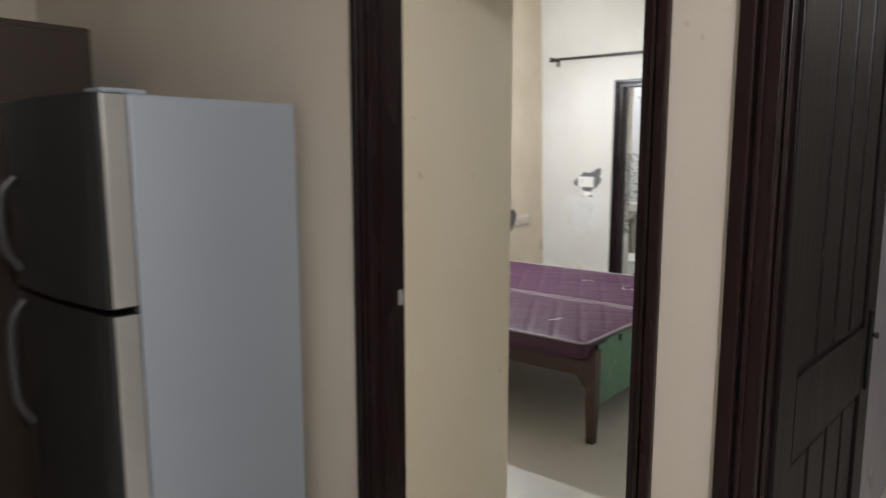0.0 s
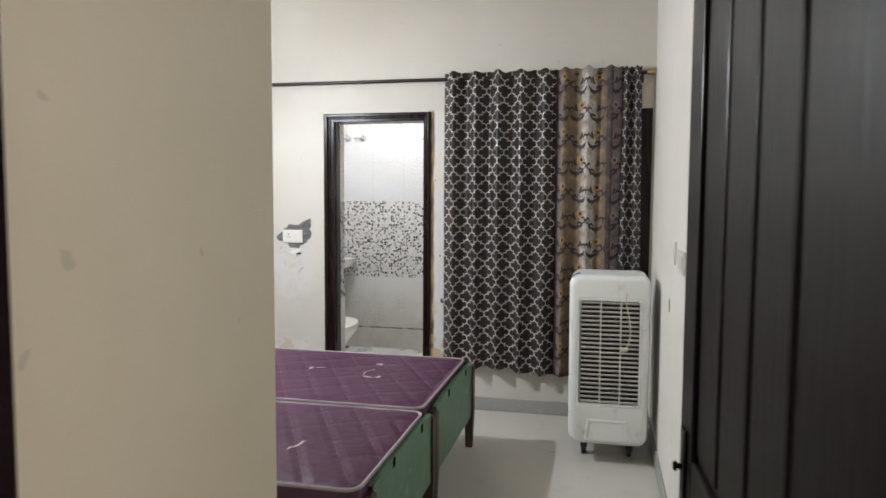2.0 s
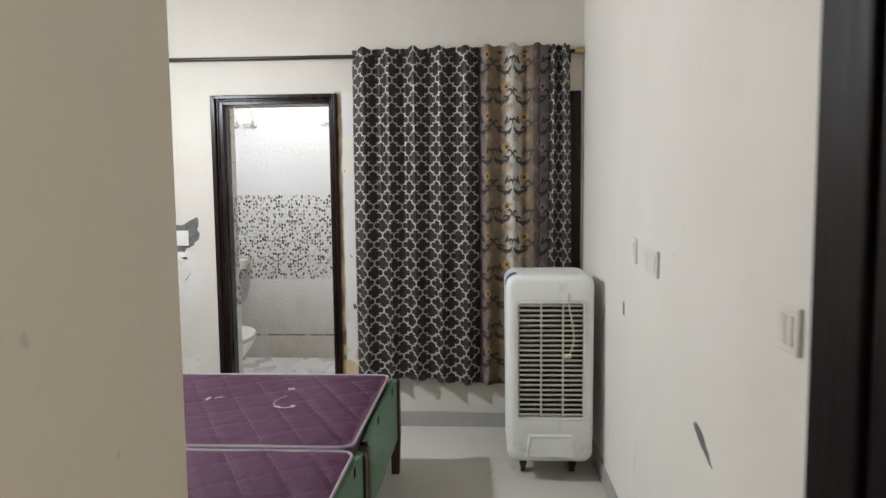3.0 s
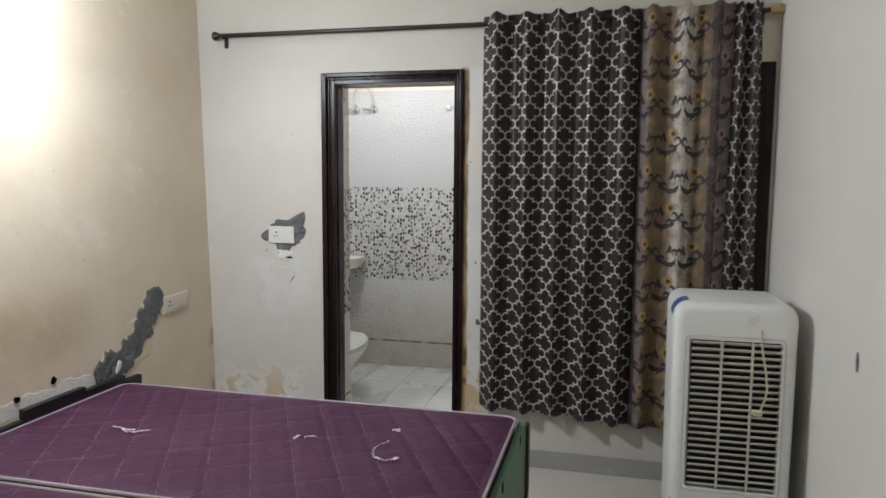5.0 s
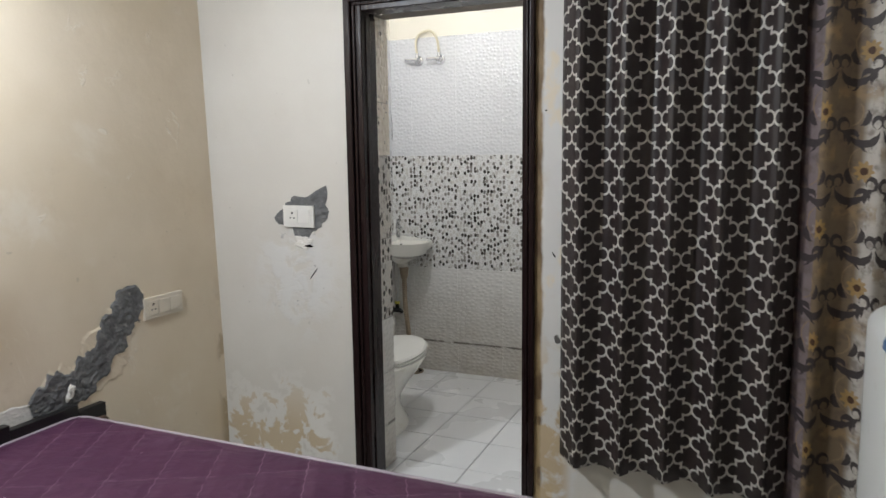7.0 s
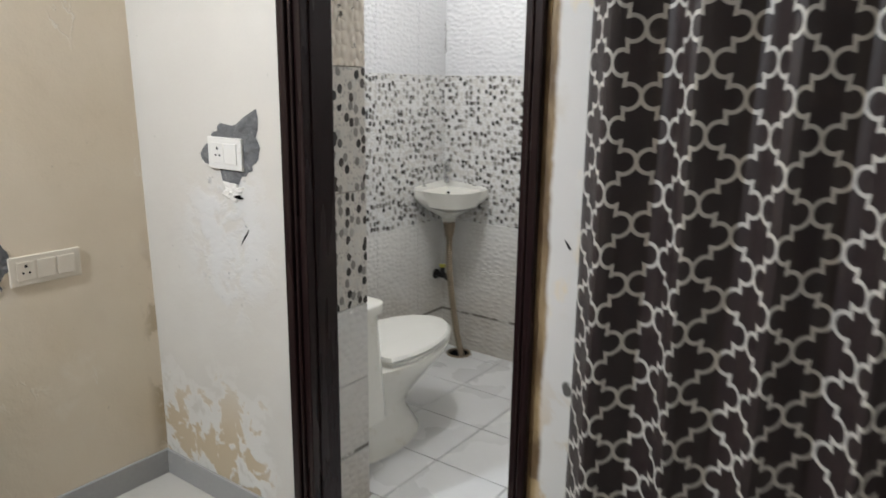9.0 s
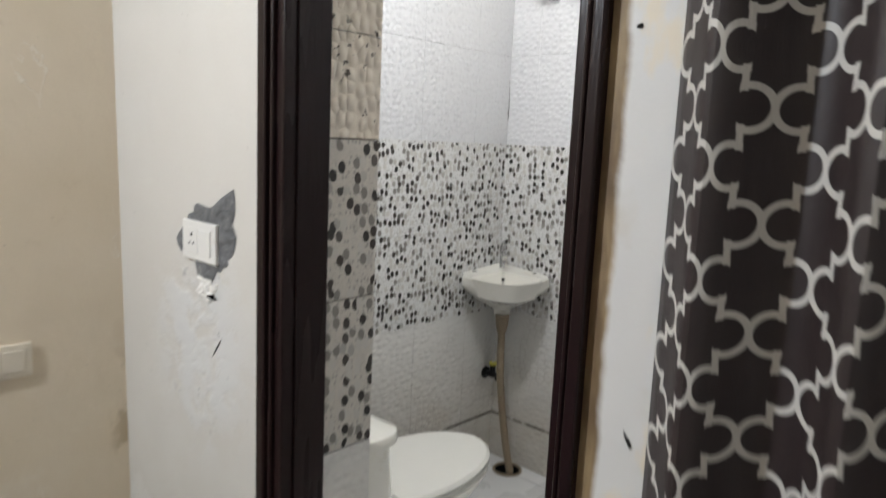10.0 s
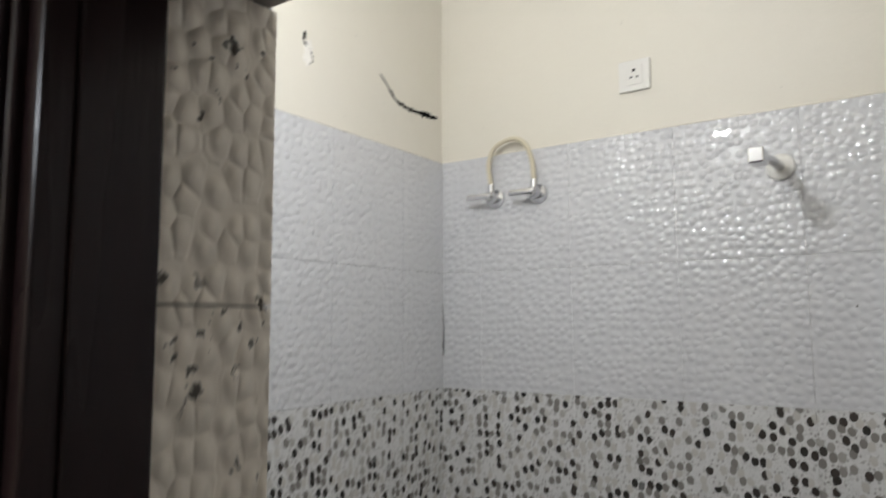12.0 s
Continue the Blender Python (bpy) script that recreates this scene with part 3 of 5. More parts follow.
def boxes(*spans, bevel=0.0, segs=2):
    bm = bmesh.new()
    for lo, hi in spans:
        box(bm, lo, hi, bevel, segs)
    return bm


def loft(loops, close_ends=True):
    """A skin over loops of equally many points."""
    bm = bmesh.new()
    rows = [[bm.verts.new(p) for p in loop] for loop in loops]
    n = len(rows[0])
    for a, b in zip(rows, rows[1:]):
        for i in range(n):
            bm.faces.new((a[i], a[(i + 1) % n], b[(i + 1) % n], b[i]))
    if close_ends:
        bm.faces.new(rows[0])
        bm.faces.new(rows[-1])
    return bm


def tube(path, radius, sides=10, ribs=0.0):
    """A round tube along points; radius may be one number or one for each point."""
    pts = [Vector(p) for p in path]
    rad = radius if isinstance(radius, (list, tuple)) else [radius] * len(pts)
    loops, side = [], None
    for i, p in enumerate(pts):
        d = (pts[min(i + 1, len(pts) - 1)] - pts[max(i - 1, 0)]).normalized()
        if side is None:
            side = d.orthogonal().normalized()
        side = (side - d * side.dot(d)).normalized()
        up = d.cross(side)
        r = rad[i] * (1 + (ribs if i % 2 else -ribs))
        loops.append([p + (side * math.cos(a) + up * math.sin(a)) * r for a in (2 * math.pi * k / sides for k in range(sides))])
    return loft(loops)


def curve_points(points, steps):
    """A smooth line through a few points (Catmull-Rom)."""
    p = [Vector(q) for q in points]
    p = [p[0] * 2 - p[1]] + p + [p[-1] * 2 - p[-2]]
    out = []
    for i in range(1, len(p) - 2):
        for k in range(steps):
            t = k / steps
            a, b, c, d = p[i - 1:i + 3]
            out.append(0.5 * ((2 * b) + (c - a) * t + (2 * a - 5 * b + 4 * c - d) * t * t + (3 * b - a - 3 * c + d) * t ** 3))
    return out + [p[-2]]


def round_rect(w, h, r, n=12):
    """Points of a rounded rectangle about the origin, w wide and h high."""
    out = []
    for cx, cy, a0 in ((1, 1, 0), (-1, 1, 90), (-1, -1, 180), (1, -1, 270)):
        for k in range(n):
            a = radians(a0 + 90 * k / (n - 1))
            out.append((cx * (w / 2 - r) + r * math.cos(a), cy * (h / 2 - r) + r * math.sin(a)))
    return out


def disc(bm_at, axis, radius, depth, sides=20):
    """A short cylinder from a point along an axis."""
    a, d = Vector(bm_at), Vector(axis).normalized()
    return tube([a, a + d * depth * 0.75, a + d * depth], [radius, radius, radius * 0.8], sides)


def blob(name, centre, u, v, half_u, half_v, normal, thick, material, label, category, seed, rough=0.3, spike=None):
    """A ragged patch on a wall: an uneven outline with a rough face, a few millimetres proud."""
    rng = random.Random(seed)
    c, u, v, nrm = Vector(centre), Vector(u), Vector(v), Vector(normal)
    n, rings = 40, 5
    edge = []
    for k in range(n):
        a = 2 * math.pi * k / n
        r = 1 + rough * (noise.noise((math.cos(a) * 1.6 + seed, math.sin(a) * 1.6, 0.3)) + 0.45 * noise.noise((math.cos(a) * 6, math.sin(a) * 6, seed)))
        if spike:
            diff = (math.degrees(a) - spike[0] + 180) % 360 - 180
            r += spike[1] * math.exp(-(diff / spike[2]) ** 2)
        edge.append((math.cos(a) * half_u * r, math.sin(a) * half_v * r))
    bm = bmesh.new()
    mid = bm.verts.new(c + nrm * thick)
    rows = []
    for q in range(1, rings + 1):
        f = q / rings
        row = []
        for x, y in edge:
            t = thick * (0.15 if q == rings else 0.7 + 0.5 * rng.random())
            row.append(bm.verts.new(c + u * x * f + v * y * f + nrm * t))
        rows.append(row)
    for k in range(n):
        bm.faces.new((mid, rows[0][k], rows[0][(k + 1) % n]))
        for a, b in zip(rows, rows[1:]):
            bm.faces.new((a[k], b[k], b[(k + 1) % n], a[(k + 1) % n]))
    ob = part(name, bm, material)
    return tagged(ob, label, category)


def structure(name, bm, material, label, category):
    return tagged(part(name, bm, material), label, category, kind="structure")


# ---- shell ----
T = 0.12


def head_x(z):
    """The head wall's face, which leans back a little above the beds."""
    return XL - 0.027 * max(0.0, z - 0.4)


structure("floor", boxes(((-3.4, -3.2, -0.15), (2.2, 5.52, 0.0))), "floor", "pale glossy vitrified floor, slightly dusty", "floor")
structure("ceiling", boxes(((-3.4, -3.2, TOP), (2.2, 7.2, TOP + 0.12))), "ceiling", "plain white painted ceiling", "ceiling")
head = boxes(((XL - T, PY, 0), (XL, YB, 0.4)), ((XL - T, PY, 0.4), (XL, YB, TOP)))
for vert in head.verts:
    vert.co.x += head_x(vert.co.z) - XL
structure("wall_head", head, "paint_head", "beige painted wall, stained and chipped, behind the bed heads", "wall")
structure("wall_back", boxes(
    ((XL - T, YB, 0), (DL, BYN, TOP)), ((DL, YB, DH), (DR, BYN, TOP)), ((DR, YB, 0), (-1.36, BYN, TOP)),
    ((-1.36, YB, 0), (-0.318, BYN, 0.82)), ((-1.36, YB, 2.02), (-0.318, BYN, TOP)), ((-0.318, YB, 0), (XR + T, BYN, TOP))),
    "paint_back", "cream painted wall with damp, peeling patches, round the bathroom door", "wall")
structure("wall_bare", boxes(((XR, YE + 0.13, 0), (XR + T, YB, TOP))), "paint_bare", "off-white painted wall with small chips", "wall")
structure("wall_south", boxes(((XL - T, PY - T, 0), (PX - T, PY, TOP))), "paint_pass", "beige painted wall beside the passage", "wall")
structure("wall_passage", boxes(((PX - T, YE + 0.13, 0), (PX, PY, TOP)), bevel=0.006), "paint_pass", "beige painted passage wall inside the bedroom door", "wall")
# hall wall with two doorways
KL, KR = -0.209, 0.72
structure("wall_hall", boxes(
    ((-3.4, YE, 0), (EL, YE + 0.13, TOP)), ((EL, YE, EH), (ER, YE + 0.13, TOP)), ((ER, YE, 0), (KL, YE + 0.13, TOP)),
    ((KL, YE, EH), (KR, YE + 0.13, TOP)), ((KR, YE, 0), (2.2, YE + 0.13, TOP))), "paint_hall", "pinkish beige hall wall with two doorways", "wall")
structure("wall_hall_west", boxes(((-3.4, -3.2, 0), (-3.28, YE, TOP))), "paint_hall", "plain beige wall added to close the hall", "wall")
# the south and east walls are out of view, added to enclose the hall
structure("wall_hall_south_unseen", boxes(((-3.28, -3.2, 0), (2.08, -3.08, TOP))), "paint_hall", "plain beige wall added to close the hall", "wall")
structure("wall_hall_east_unseen", boxes(((2.08, -3.2, 0), (2.2, YE, TOP))), "paint_hall", "plain beige wall added to close the hall", "wall")
# kitchen beyond the second doorway
KY = 5.05
structure("wall_kitchen_west", boxes(((XR + T, YE + 0.13, 0), (XR + T + 0.03, KY, TOP))), "paint_bare", "plain off-white kitchen wall", "wall")
structure("wall_kitchen_north", boxes(((XR + T, KY, 0), (-0.06, KY + T, TOP)), ((-0.06, KY, 2.03), (0.82, KY + T, TOP)), ((0.82, KY, 0), (2.2, KY + T, TOP))), "paint_bare", "plain off-white kitchen wall", "wall")
structure("wall_kitchen_east", boxes(((2.08, YE + 0.13, 0), (2.2, KY, TOP))), "paint_bare", "plain off-white kitchen wall", "wall")
# bathroom shell, behind its tiles
structure("bathroom_floor", boxes(((BXL - T, BYN, -0.15), (BXR + T, BYF + T, BZ - 0.006)), ((DL, 5.36, 0.0), (DR, BYN, BZ - 0.006))), "grout", "dirty grey grout bed of the bathroom floor", "floor")
structure("bathroom_wall_west", boxes(((BXL - T, BYN, 0), (BXL, BYF, TOP))), "paint_bath", "pale cream paint above bathroom tiles", "wall")
structure("bathroom_wall_north", boxes(((BXL - T, BYF, 0), (BXR + T, BYF + T, TOP))), "paint_bath", "pale cream paint above bathroom tiles", "wall")
structure("bathroom_wall_east", boxes(((BXR, BYN, 0), (BXR + T, BYF, TOP))), "paint_bath", "pale cream paint above bathroom tiles", "wall")


def skirting(name, lo, hi):
    structure(name, boxes((lo, hi), bevel=0.003), "skirt", "low grey tile skirting with paint smears", "skirting")


skirting("baseboard_back_west", (XL + 0.011, YB - 0.011, 0), (DL, YB, 0.092))
skirting("baseboard_back_east", (DR, YB - 0.011, 0), (XR - 0.011, YB, 0.092))
skirting("baseboard_head", (XL, PY, 0), (XL + 0.011, YB, 0.092))
skirting("baseboard_bare", (XR - 0.011, YE + 0.14, 0), (XR, YB, 0.092))
skirting("baseboard_south", (XL + 0.011, PY, 0), (PX - 0.02, PY + 0.011, 0.092))


# ---- doors and window ----
def door_frame(name, x0, x1, top, y0, depth, face, label, second=None, stop=0.006):
    """A moulded wooden frame of two jambs and a head, standing a little proud of the wall."""
    f = thing(name, ((x0 + x1) / 2, y0, 0), label, "door frame", kind="structure")
    left = face
    for a, s in ((x0, 1), (x1, -1)):
        face = left if s > 0 else second or left
        bm = bmesh.new()
        box(bm, (a, y0 + 0.006, 0.0), (a + s * face, y0 + depth, top), 0.003)
        box(bm, (a, y0 - 0.010, 0), (a + s * face * 0.42, y0 + 0.02, top), 0.005, 3)
        box(bm, (a + s * face * 0.50, y0 - 0.004, 0), (a + s * face * 0.66, y0 + 0.02, top - face * 0.5), 0.004, 3)
        box(bm, (a + s * face, y0 + depth * 0.30, 0), (a + s * (face + stop), y0 + depth, top - face), 0.003)
        part("jamb", bm, "frame", f)
    right, face = face, 0.058
    bm = bmesh.new()
    box(bm, (x0 + left, y0 + 0.006, top - face), (x1 - right, y0 + depth, top), 0.003)
    box(bm, (x0 + face * 0.42, y0 - 0.010, top - face * 0.42), (x1 - face * 0.42, y0 + 0.02, top), 0.005, 3)
    box(bm, (x0 + face * 0.66, y0 - 0.004, top - face * 0.66), (x1 - face * 0.66, y0 + 0.02, top - face * 0.50), 0.004, 3)
    part("head", bm, "frame", f)
    return f


door_frame("door_frame_bathroom", DL, DR, DH, YB - 0.006, 0.115, 0.072, "dark brown moulded wooden bathroom door frame", 0.050, 0.005)
entry = door_frame("door_frame_bedroom", EL, ER, EH, YE - 0.006, 0.13, 0.060, "dark brown scuffed wooden bedroom door frame", 0.057, 0.003)
door_frame("door_frame_kitchen", KL, KR, EH, YE - 0.006, 0.13, 0.072, "dark brown moulded wooden kitchen door frame")
strike = boxes(((EL + 0.0625, YE + 0.098, 1.005), (EL + 0.066, YE + 0.114, 1.05)), ((EL + 0.066, YE + 0.10, 1.015), (EL + 0.070, YE + 0.112, 1.04)), bevel=0.001)
part("strike_plate", strike, "skirt", entry, "worn grey metal strike plate")


def door_leaf(name, hinge, angle, width, label, handle_side):
    """A panelled leaf with upright grooves, hung at the hinge and swung by angle from +x."""
    leaf = thing(name, (0, 0, 0), label, "door", kind="structure")
    th, h = 0.035, 2.0
    stile, rails = 0.11, ((0.01, 0.20), (0.80, 0.98), (h - 0.13, h))
    for a, b in ((0, stile), (width - stile, width)):
        part("stile", boxes(((a, 0, 0.01), (b, th, h)), bevel=0.004), "leaf", leaf)
    for a, b in rails:
        part("rail", boxes(((stile, 0, a), (width - stile, th, b)), bevel=0.004), "leaf", leaf)
    for a, b in ((0.20, 0.80), (0.98, h - 0.13)):
        count = 4
        w = (width - 2 * stile) / count
        for k in range(count):
            x = stile + k * w
            part("panel", boxes(((x + 0.008, 0.007, a + 0.012), (x + w - 0.008, th - 0.007, b - 0.012)), bevel=0.006), "leaf", leaf)
        part("panel_back", boxes(((stile, 0.012, a), (width - stile, th - 0.012, b))), "leaf", leaf)
    for s in handle_side:
        y = th if s > 0 else 0
        x = width - 0.055
        part("handle_plate", boxes(((x - 0.018, y, 0.80), (x + 0.018, y + s * 0.006, 1.02)), bevel=0.002), "black_metal", leaf, "black bolt plate")
        part("handle", tube([(x, y, 0.95), (x, y + s * 0.014, 0.95), (x, y + s * 0.015, 0.95), (x, y + s * 0.021, 0.95)], [0.006, 0.006, 0.010, 0.008]), "black_metal", leaf, "small black bolt knob", True)
    leaf.matrix_basis = pose(*hinge, 0, 0, angle)
    return leaf


door_leaf("door_1", (-0.385, 1.116, 0.005), 93.1, 0.87, "dark brown grooved wooden bedroom door, standing open", (1, -1))
door_leaf("door_2", (-0.122, 1.10, 0.005), 87.0, 0.80, "dark brown grooved wooden kitchen door, standing open", (-1,))

door_frame("door_frame_kitchen_end", -0.06, 0.82, 2.03, KY - 0.006, 0.10, 0.060, "dark wooden door frame at the end of the kitchen")
door_leaf("door_3", (0.004, KY + 0.055, 0.005), 0.0, 0.752, "dark brown grooved wooden door at the kitchen end, closed", (-1,))

win = thing("window_1", (-0.82, YB + 0.05, 0.82), "dark wooden window frame behind the curtains, night outside", "window", kind="structure")
for lo, hi in (((-1.36, 0.82), (-1.29, 2.02)), ((-0.388, 0.82), (-0.318, 2.02)), ((-1.29, 1.95), (-0.388, 2.02)), ((-1.29, 0.82), (-0.388, 0.89)), ((-0.87, 0.89), (-0.81, 1.95))):
    part("window_frame", boxes(((lo[0], YB - 0.008, lo[1]), (hi[0], YB + 0.09, hi[1])), bevel=0.004), "frame", win)
for a, b in ((-1.29, -0.87), (-0.81, -0.388)):
    part("pane", boxes(((a, YB + 0.04, 0.89), (b, YB + 0.046, 1.95))), "glass", win)
# black sheet added behind the panes to stand for the dark outside
structure("night_sheet", boxes(((-1.36, YB + 0.2, 0.82), (-0.318, YB + 0.21, 2.02))), "hole", "black sheet added in place of the night outside the window", "backdrop")
blob("plaster_patch", (-0.357, YB - 0.001, 2.11), (1, 0, 0), (0, 0, 1), 0.050, 0.10, (0, -1, 0), 0.004, "old_plate", "bare yellowish plaster patch over the window corner", "plaster patch", 3, 0.12)

# ---- curtain rod and curtains ----
RY, RZ = 5.212, 2.240
rod = thing("curtain_rod", (-1.7, RY, RZ), "long dark metal curtain rod on wall brackets", "curtain rod")
part("pole", tube([(-3.11, RY, RZ), (-1.7, RY, RZ - 0.004), (-0.33, RY, RZ)], 0.0115, 12), "rod", rod, smooth=True)
part("finial", tube([(-3.11, RY, RZ), (-3.125, RY, RZ), (-3.14, RY, RZ), (-3.155, RY, RZ)], [0.012, 0.022, 0.024, 0.008], 14), "rod", rod, "dark knob finial", True)
part("finial", tube([(-0.362, RY, RZ), (-0.347, RY, RZ), (-0.327, RY, RZ), (-0.3095, RY, RZ)], [0.012, 0.02, 0.017, 0.024], 14), "brass", rod, "brass end cup", True)
for bx in (-3.09, -0.39):
    bm = boxes(((bx - 0.007, RY - 0.016, RZ - 0.018), (bx + 0.007, YB, RZ - 0.006)), ((bx - 0.012, YB - 0.005, RZ - 0.06), (bx + 0.012, YB, RZ + 0.012)), bevel=0.002)
    part("bracket", bm, "rod", rod)


def curtain(name, x0, x1, cloth, folds, amp, y_mid, top, bottom, material, label, seed, u0=0.0, flare=0.0):
    """A hanging cloth with eyelet folds; its UV runs in metres of cloth."""
    nx, nz = folds * 14 + 1, 44
    me_v, uvs = [], []
    for j in range(nz):
        fz = j / (nz - 1)
        for i in range(nx):
            fx = i / (nx - 1)
            s = fx * folds
            loose = 0.35 + 0.65 * fz
            sway = noise.noise((s * 0.7, fz * 1.3, seed)) * 0.5
            y = y_mid + amp * math.cos(2 * math.pi * s + sway * fz) * (1.0 - 0.25 * fz) + 0.014 * fz * noise.noise((s * 0.9, fz * 2, seed + 4.0))
            x = x0 + (x1 - x0) * (fx + 0.13 / folds * math.sin(2 * math.pi * s + sway) * 0.5 * loose) + flare * fz * (fx - 0.5)
            y += 0.030 * math.exp(-s / 0.10)
            droop = 0.016 * noise.noise((s * 0.6, seed, 0.0)) + 0.003 * math.cos(2 * math.pi * s)
            z = top + (0.005 * math.cos(4 * math.pi * s) + 0.010 * noise.noise((s * 2.3, seed, 7.0))) * (1 - fz) ** 6 + (bottom + droop - 0.03 * fx - top) * fz
            me_v.append((x, y, z))
            uvs.append((u0 + fx * cloth, top - (top - bottom) * fz))
    bm = bmesh.new()
    vs = [bm.verts.new(v) for v in me_v]
    layer = bm.loops.layers.uv.new("cloth")
    for j in range(nz - 1):
        for i in range(nx - 1):
            ids = (j * nx + i, j * nx + i + 1, (j + 1) * nx + i + 1, (j + 1) * nx + i)
            f = bm.faces.new([vs[q] for q in ids])
            for lp, q in zip(f.loops, ids):
                lp[layer].uv = uvs[q]
    ob = part(name, bm, material, None, smooth=True)
    mod = ob.modifiers.new("cloth", "SOLIDIFY")
    mod.thickness = 0.0016
    return tagged(ob, label, "curtain", "curtains at the window")


curtain("curtain", -1.664, -0.915, 0.87, 5, 0.038, 5.180, 2.272, 0.315, "trellis", "dark brown curtain with a silver quatrefoil trellis print", 2)
curtain("curtain", -0.935, -0.505, 0.56, 3, 0.026, 5.180, 2.275, 0.285, "floral", "tan and plum striped curtain with dark floral scrolls", 5, u0=0.0)
curtain("curtain", -0.515, -0.392, 0.28, 2, 0.024, 5.188, 2.272, 0.31, "trellis", "narrow gathered brown curtain with a quatrefoil trellis print", 9, u0=0.05, flare=0.05)


# ---- beds ----
def mattress(name, x0, x1, y0, y1, z0, z1, label):
    """A thin sagging foam mattress: ticking on top, plain sides, piping round the upper edge."""
    m = thing(name, ((x0 + x1) / 2, (y0 + y1) / 2, z0), label, "mattress", "mattresses on the beds")
    cx, cy, w, l = (x0 + x1) / 2, (y0 + y1) / 2, x1 - x0, y1 - y0
    loops = []
    for inset, z in ((0.02, z0), (0.004, z0 + 0.015), (0.0, z0 + 0.04), (0.0, z1 - 0.022), (0.006, z1 - 0.008)):
        loops.append([(cx + x, cy + y, z) for x, y in round_rect(w - 2 * inset, l - 2 * inset, 0.05, 8)])
    part("side", loft(loops), "mattress_side", m, "dark plum side band", True)
    nx, ny = 40, 22
    bm = bmesh.new()
    grid = []
    for i in range(nx + 1):
        row = []
        for j in range(ny + 1):
            fx, fy = i / nx * 2 - 1, j / ny * 2 - 1
            r = 0.06
            px, py = fx * (w / 2 - 0.004), fy * (l / 2 - 0.004)
            ex, ey = abs(px) - (w / 2 - 0.004 - r), abs(py) - (l / 2 - 0.004 - r)
            if ex > 0 and ey > 0:
                q = math.hypot(ex, ey)
                if q > r:
                    px, py = math.copysign(w / 2 - 0.004 - r + ex / q * r, px), math.copysign(l / 2 - 0.004 - r + ey / q * r, py)
            edge = min(w / 2 - abs(px), l / 2 - abs(py))
            z = z1 - 0.012 * max(0, 1 - edge / 0.05) ** 2 + 0.006 * noise.noise((px * 3, py * 3, y0)) + 0.004 * noise.noise((px * 9, py * 9, y0))
            row.append(bm.verts.new((cx + px, cy + py, z)))
        grid.append(row)
    for i in range(nx):
        for j in range(ny):
            bm.faces.new((grid[i][j], grid[i + 1][j], grid[i + 1][j + 1], grid[i][j + 1]))
    part("ticking", bm, "quilt", m, "plum quilted satin cover with scuffs and pulled threads", True)
    ring = [(cx + x, cy + y, z1 - 0.010 + 0.003 * noise.noise((x * 4, y * 4, 1))) for x, y in round_rect(w, l, 0.05, 8)]
    part("piping", tube(ring + ring[:2], 0.0065, 6), "piping", m, "frayed grey edge piping", True)
    return m


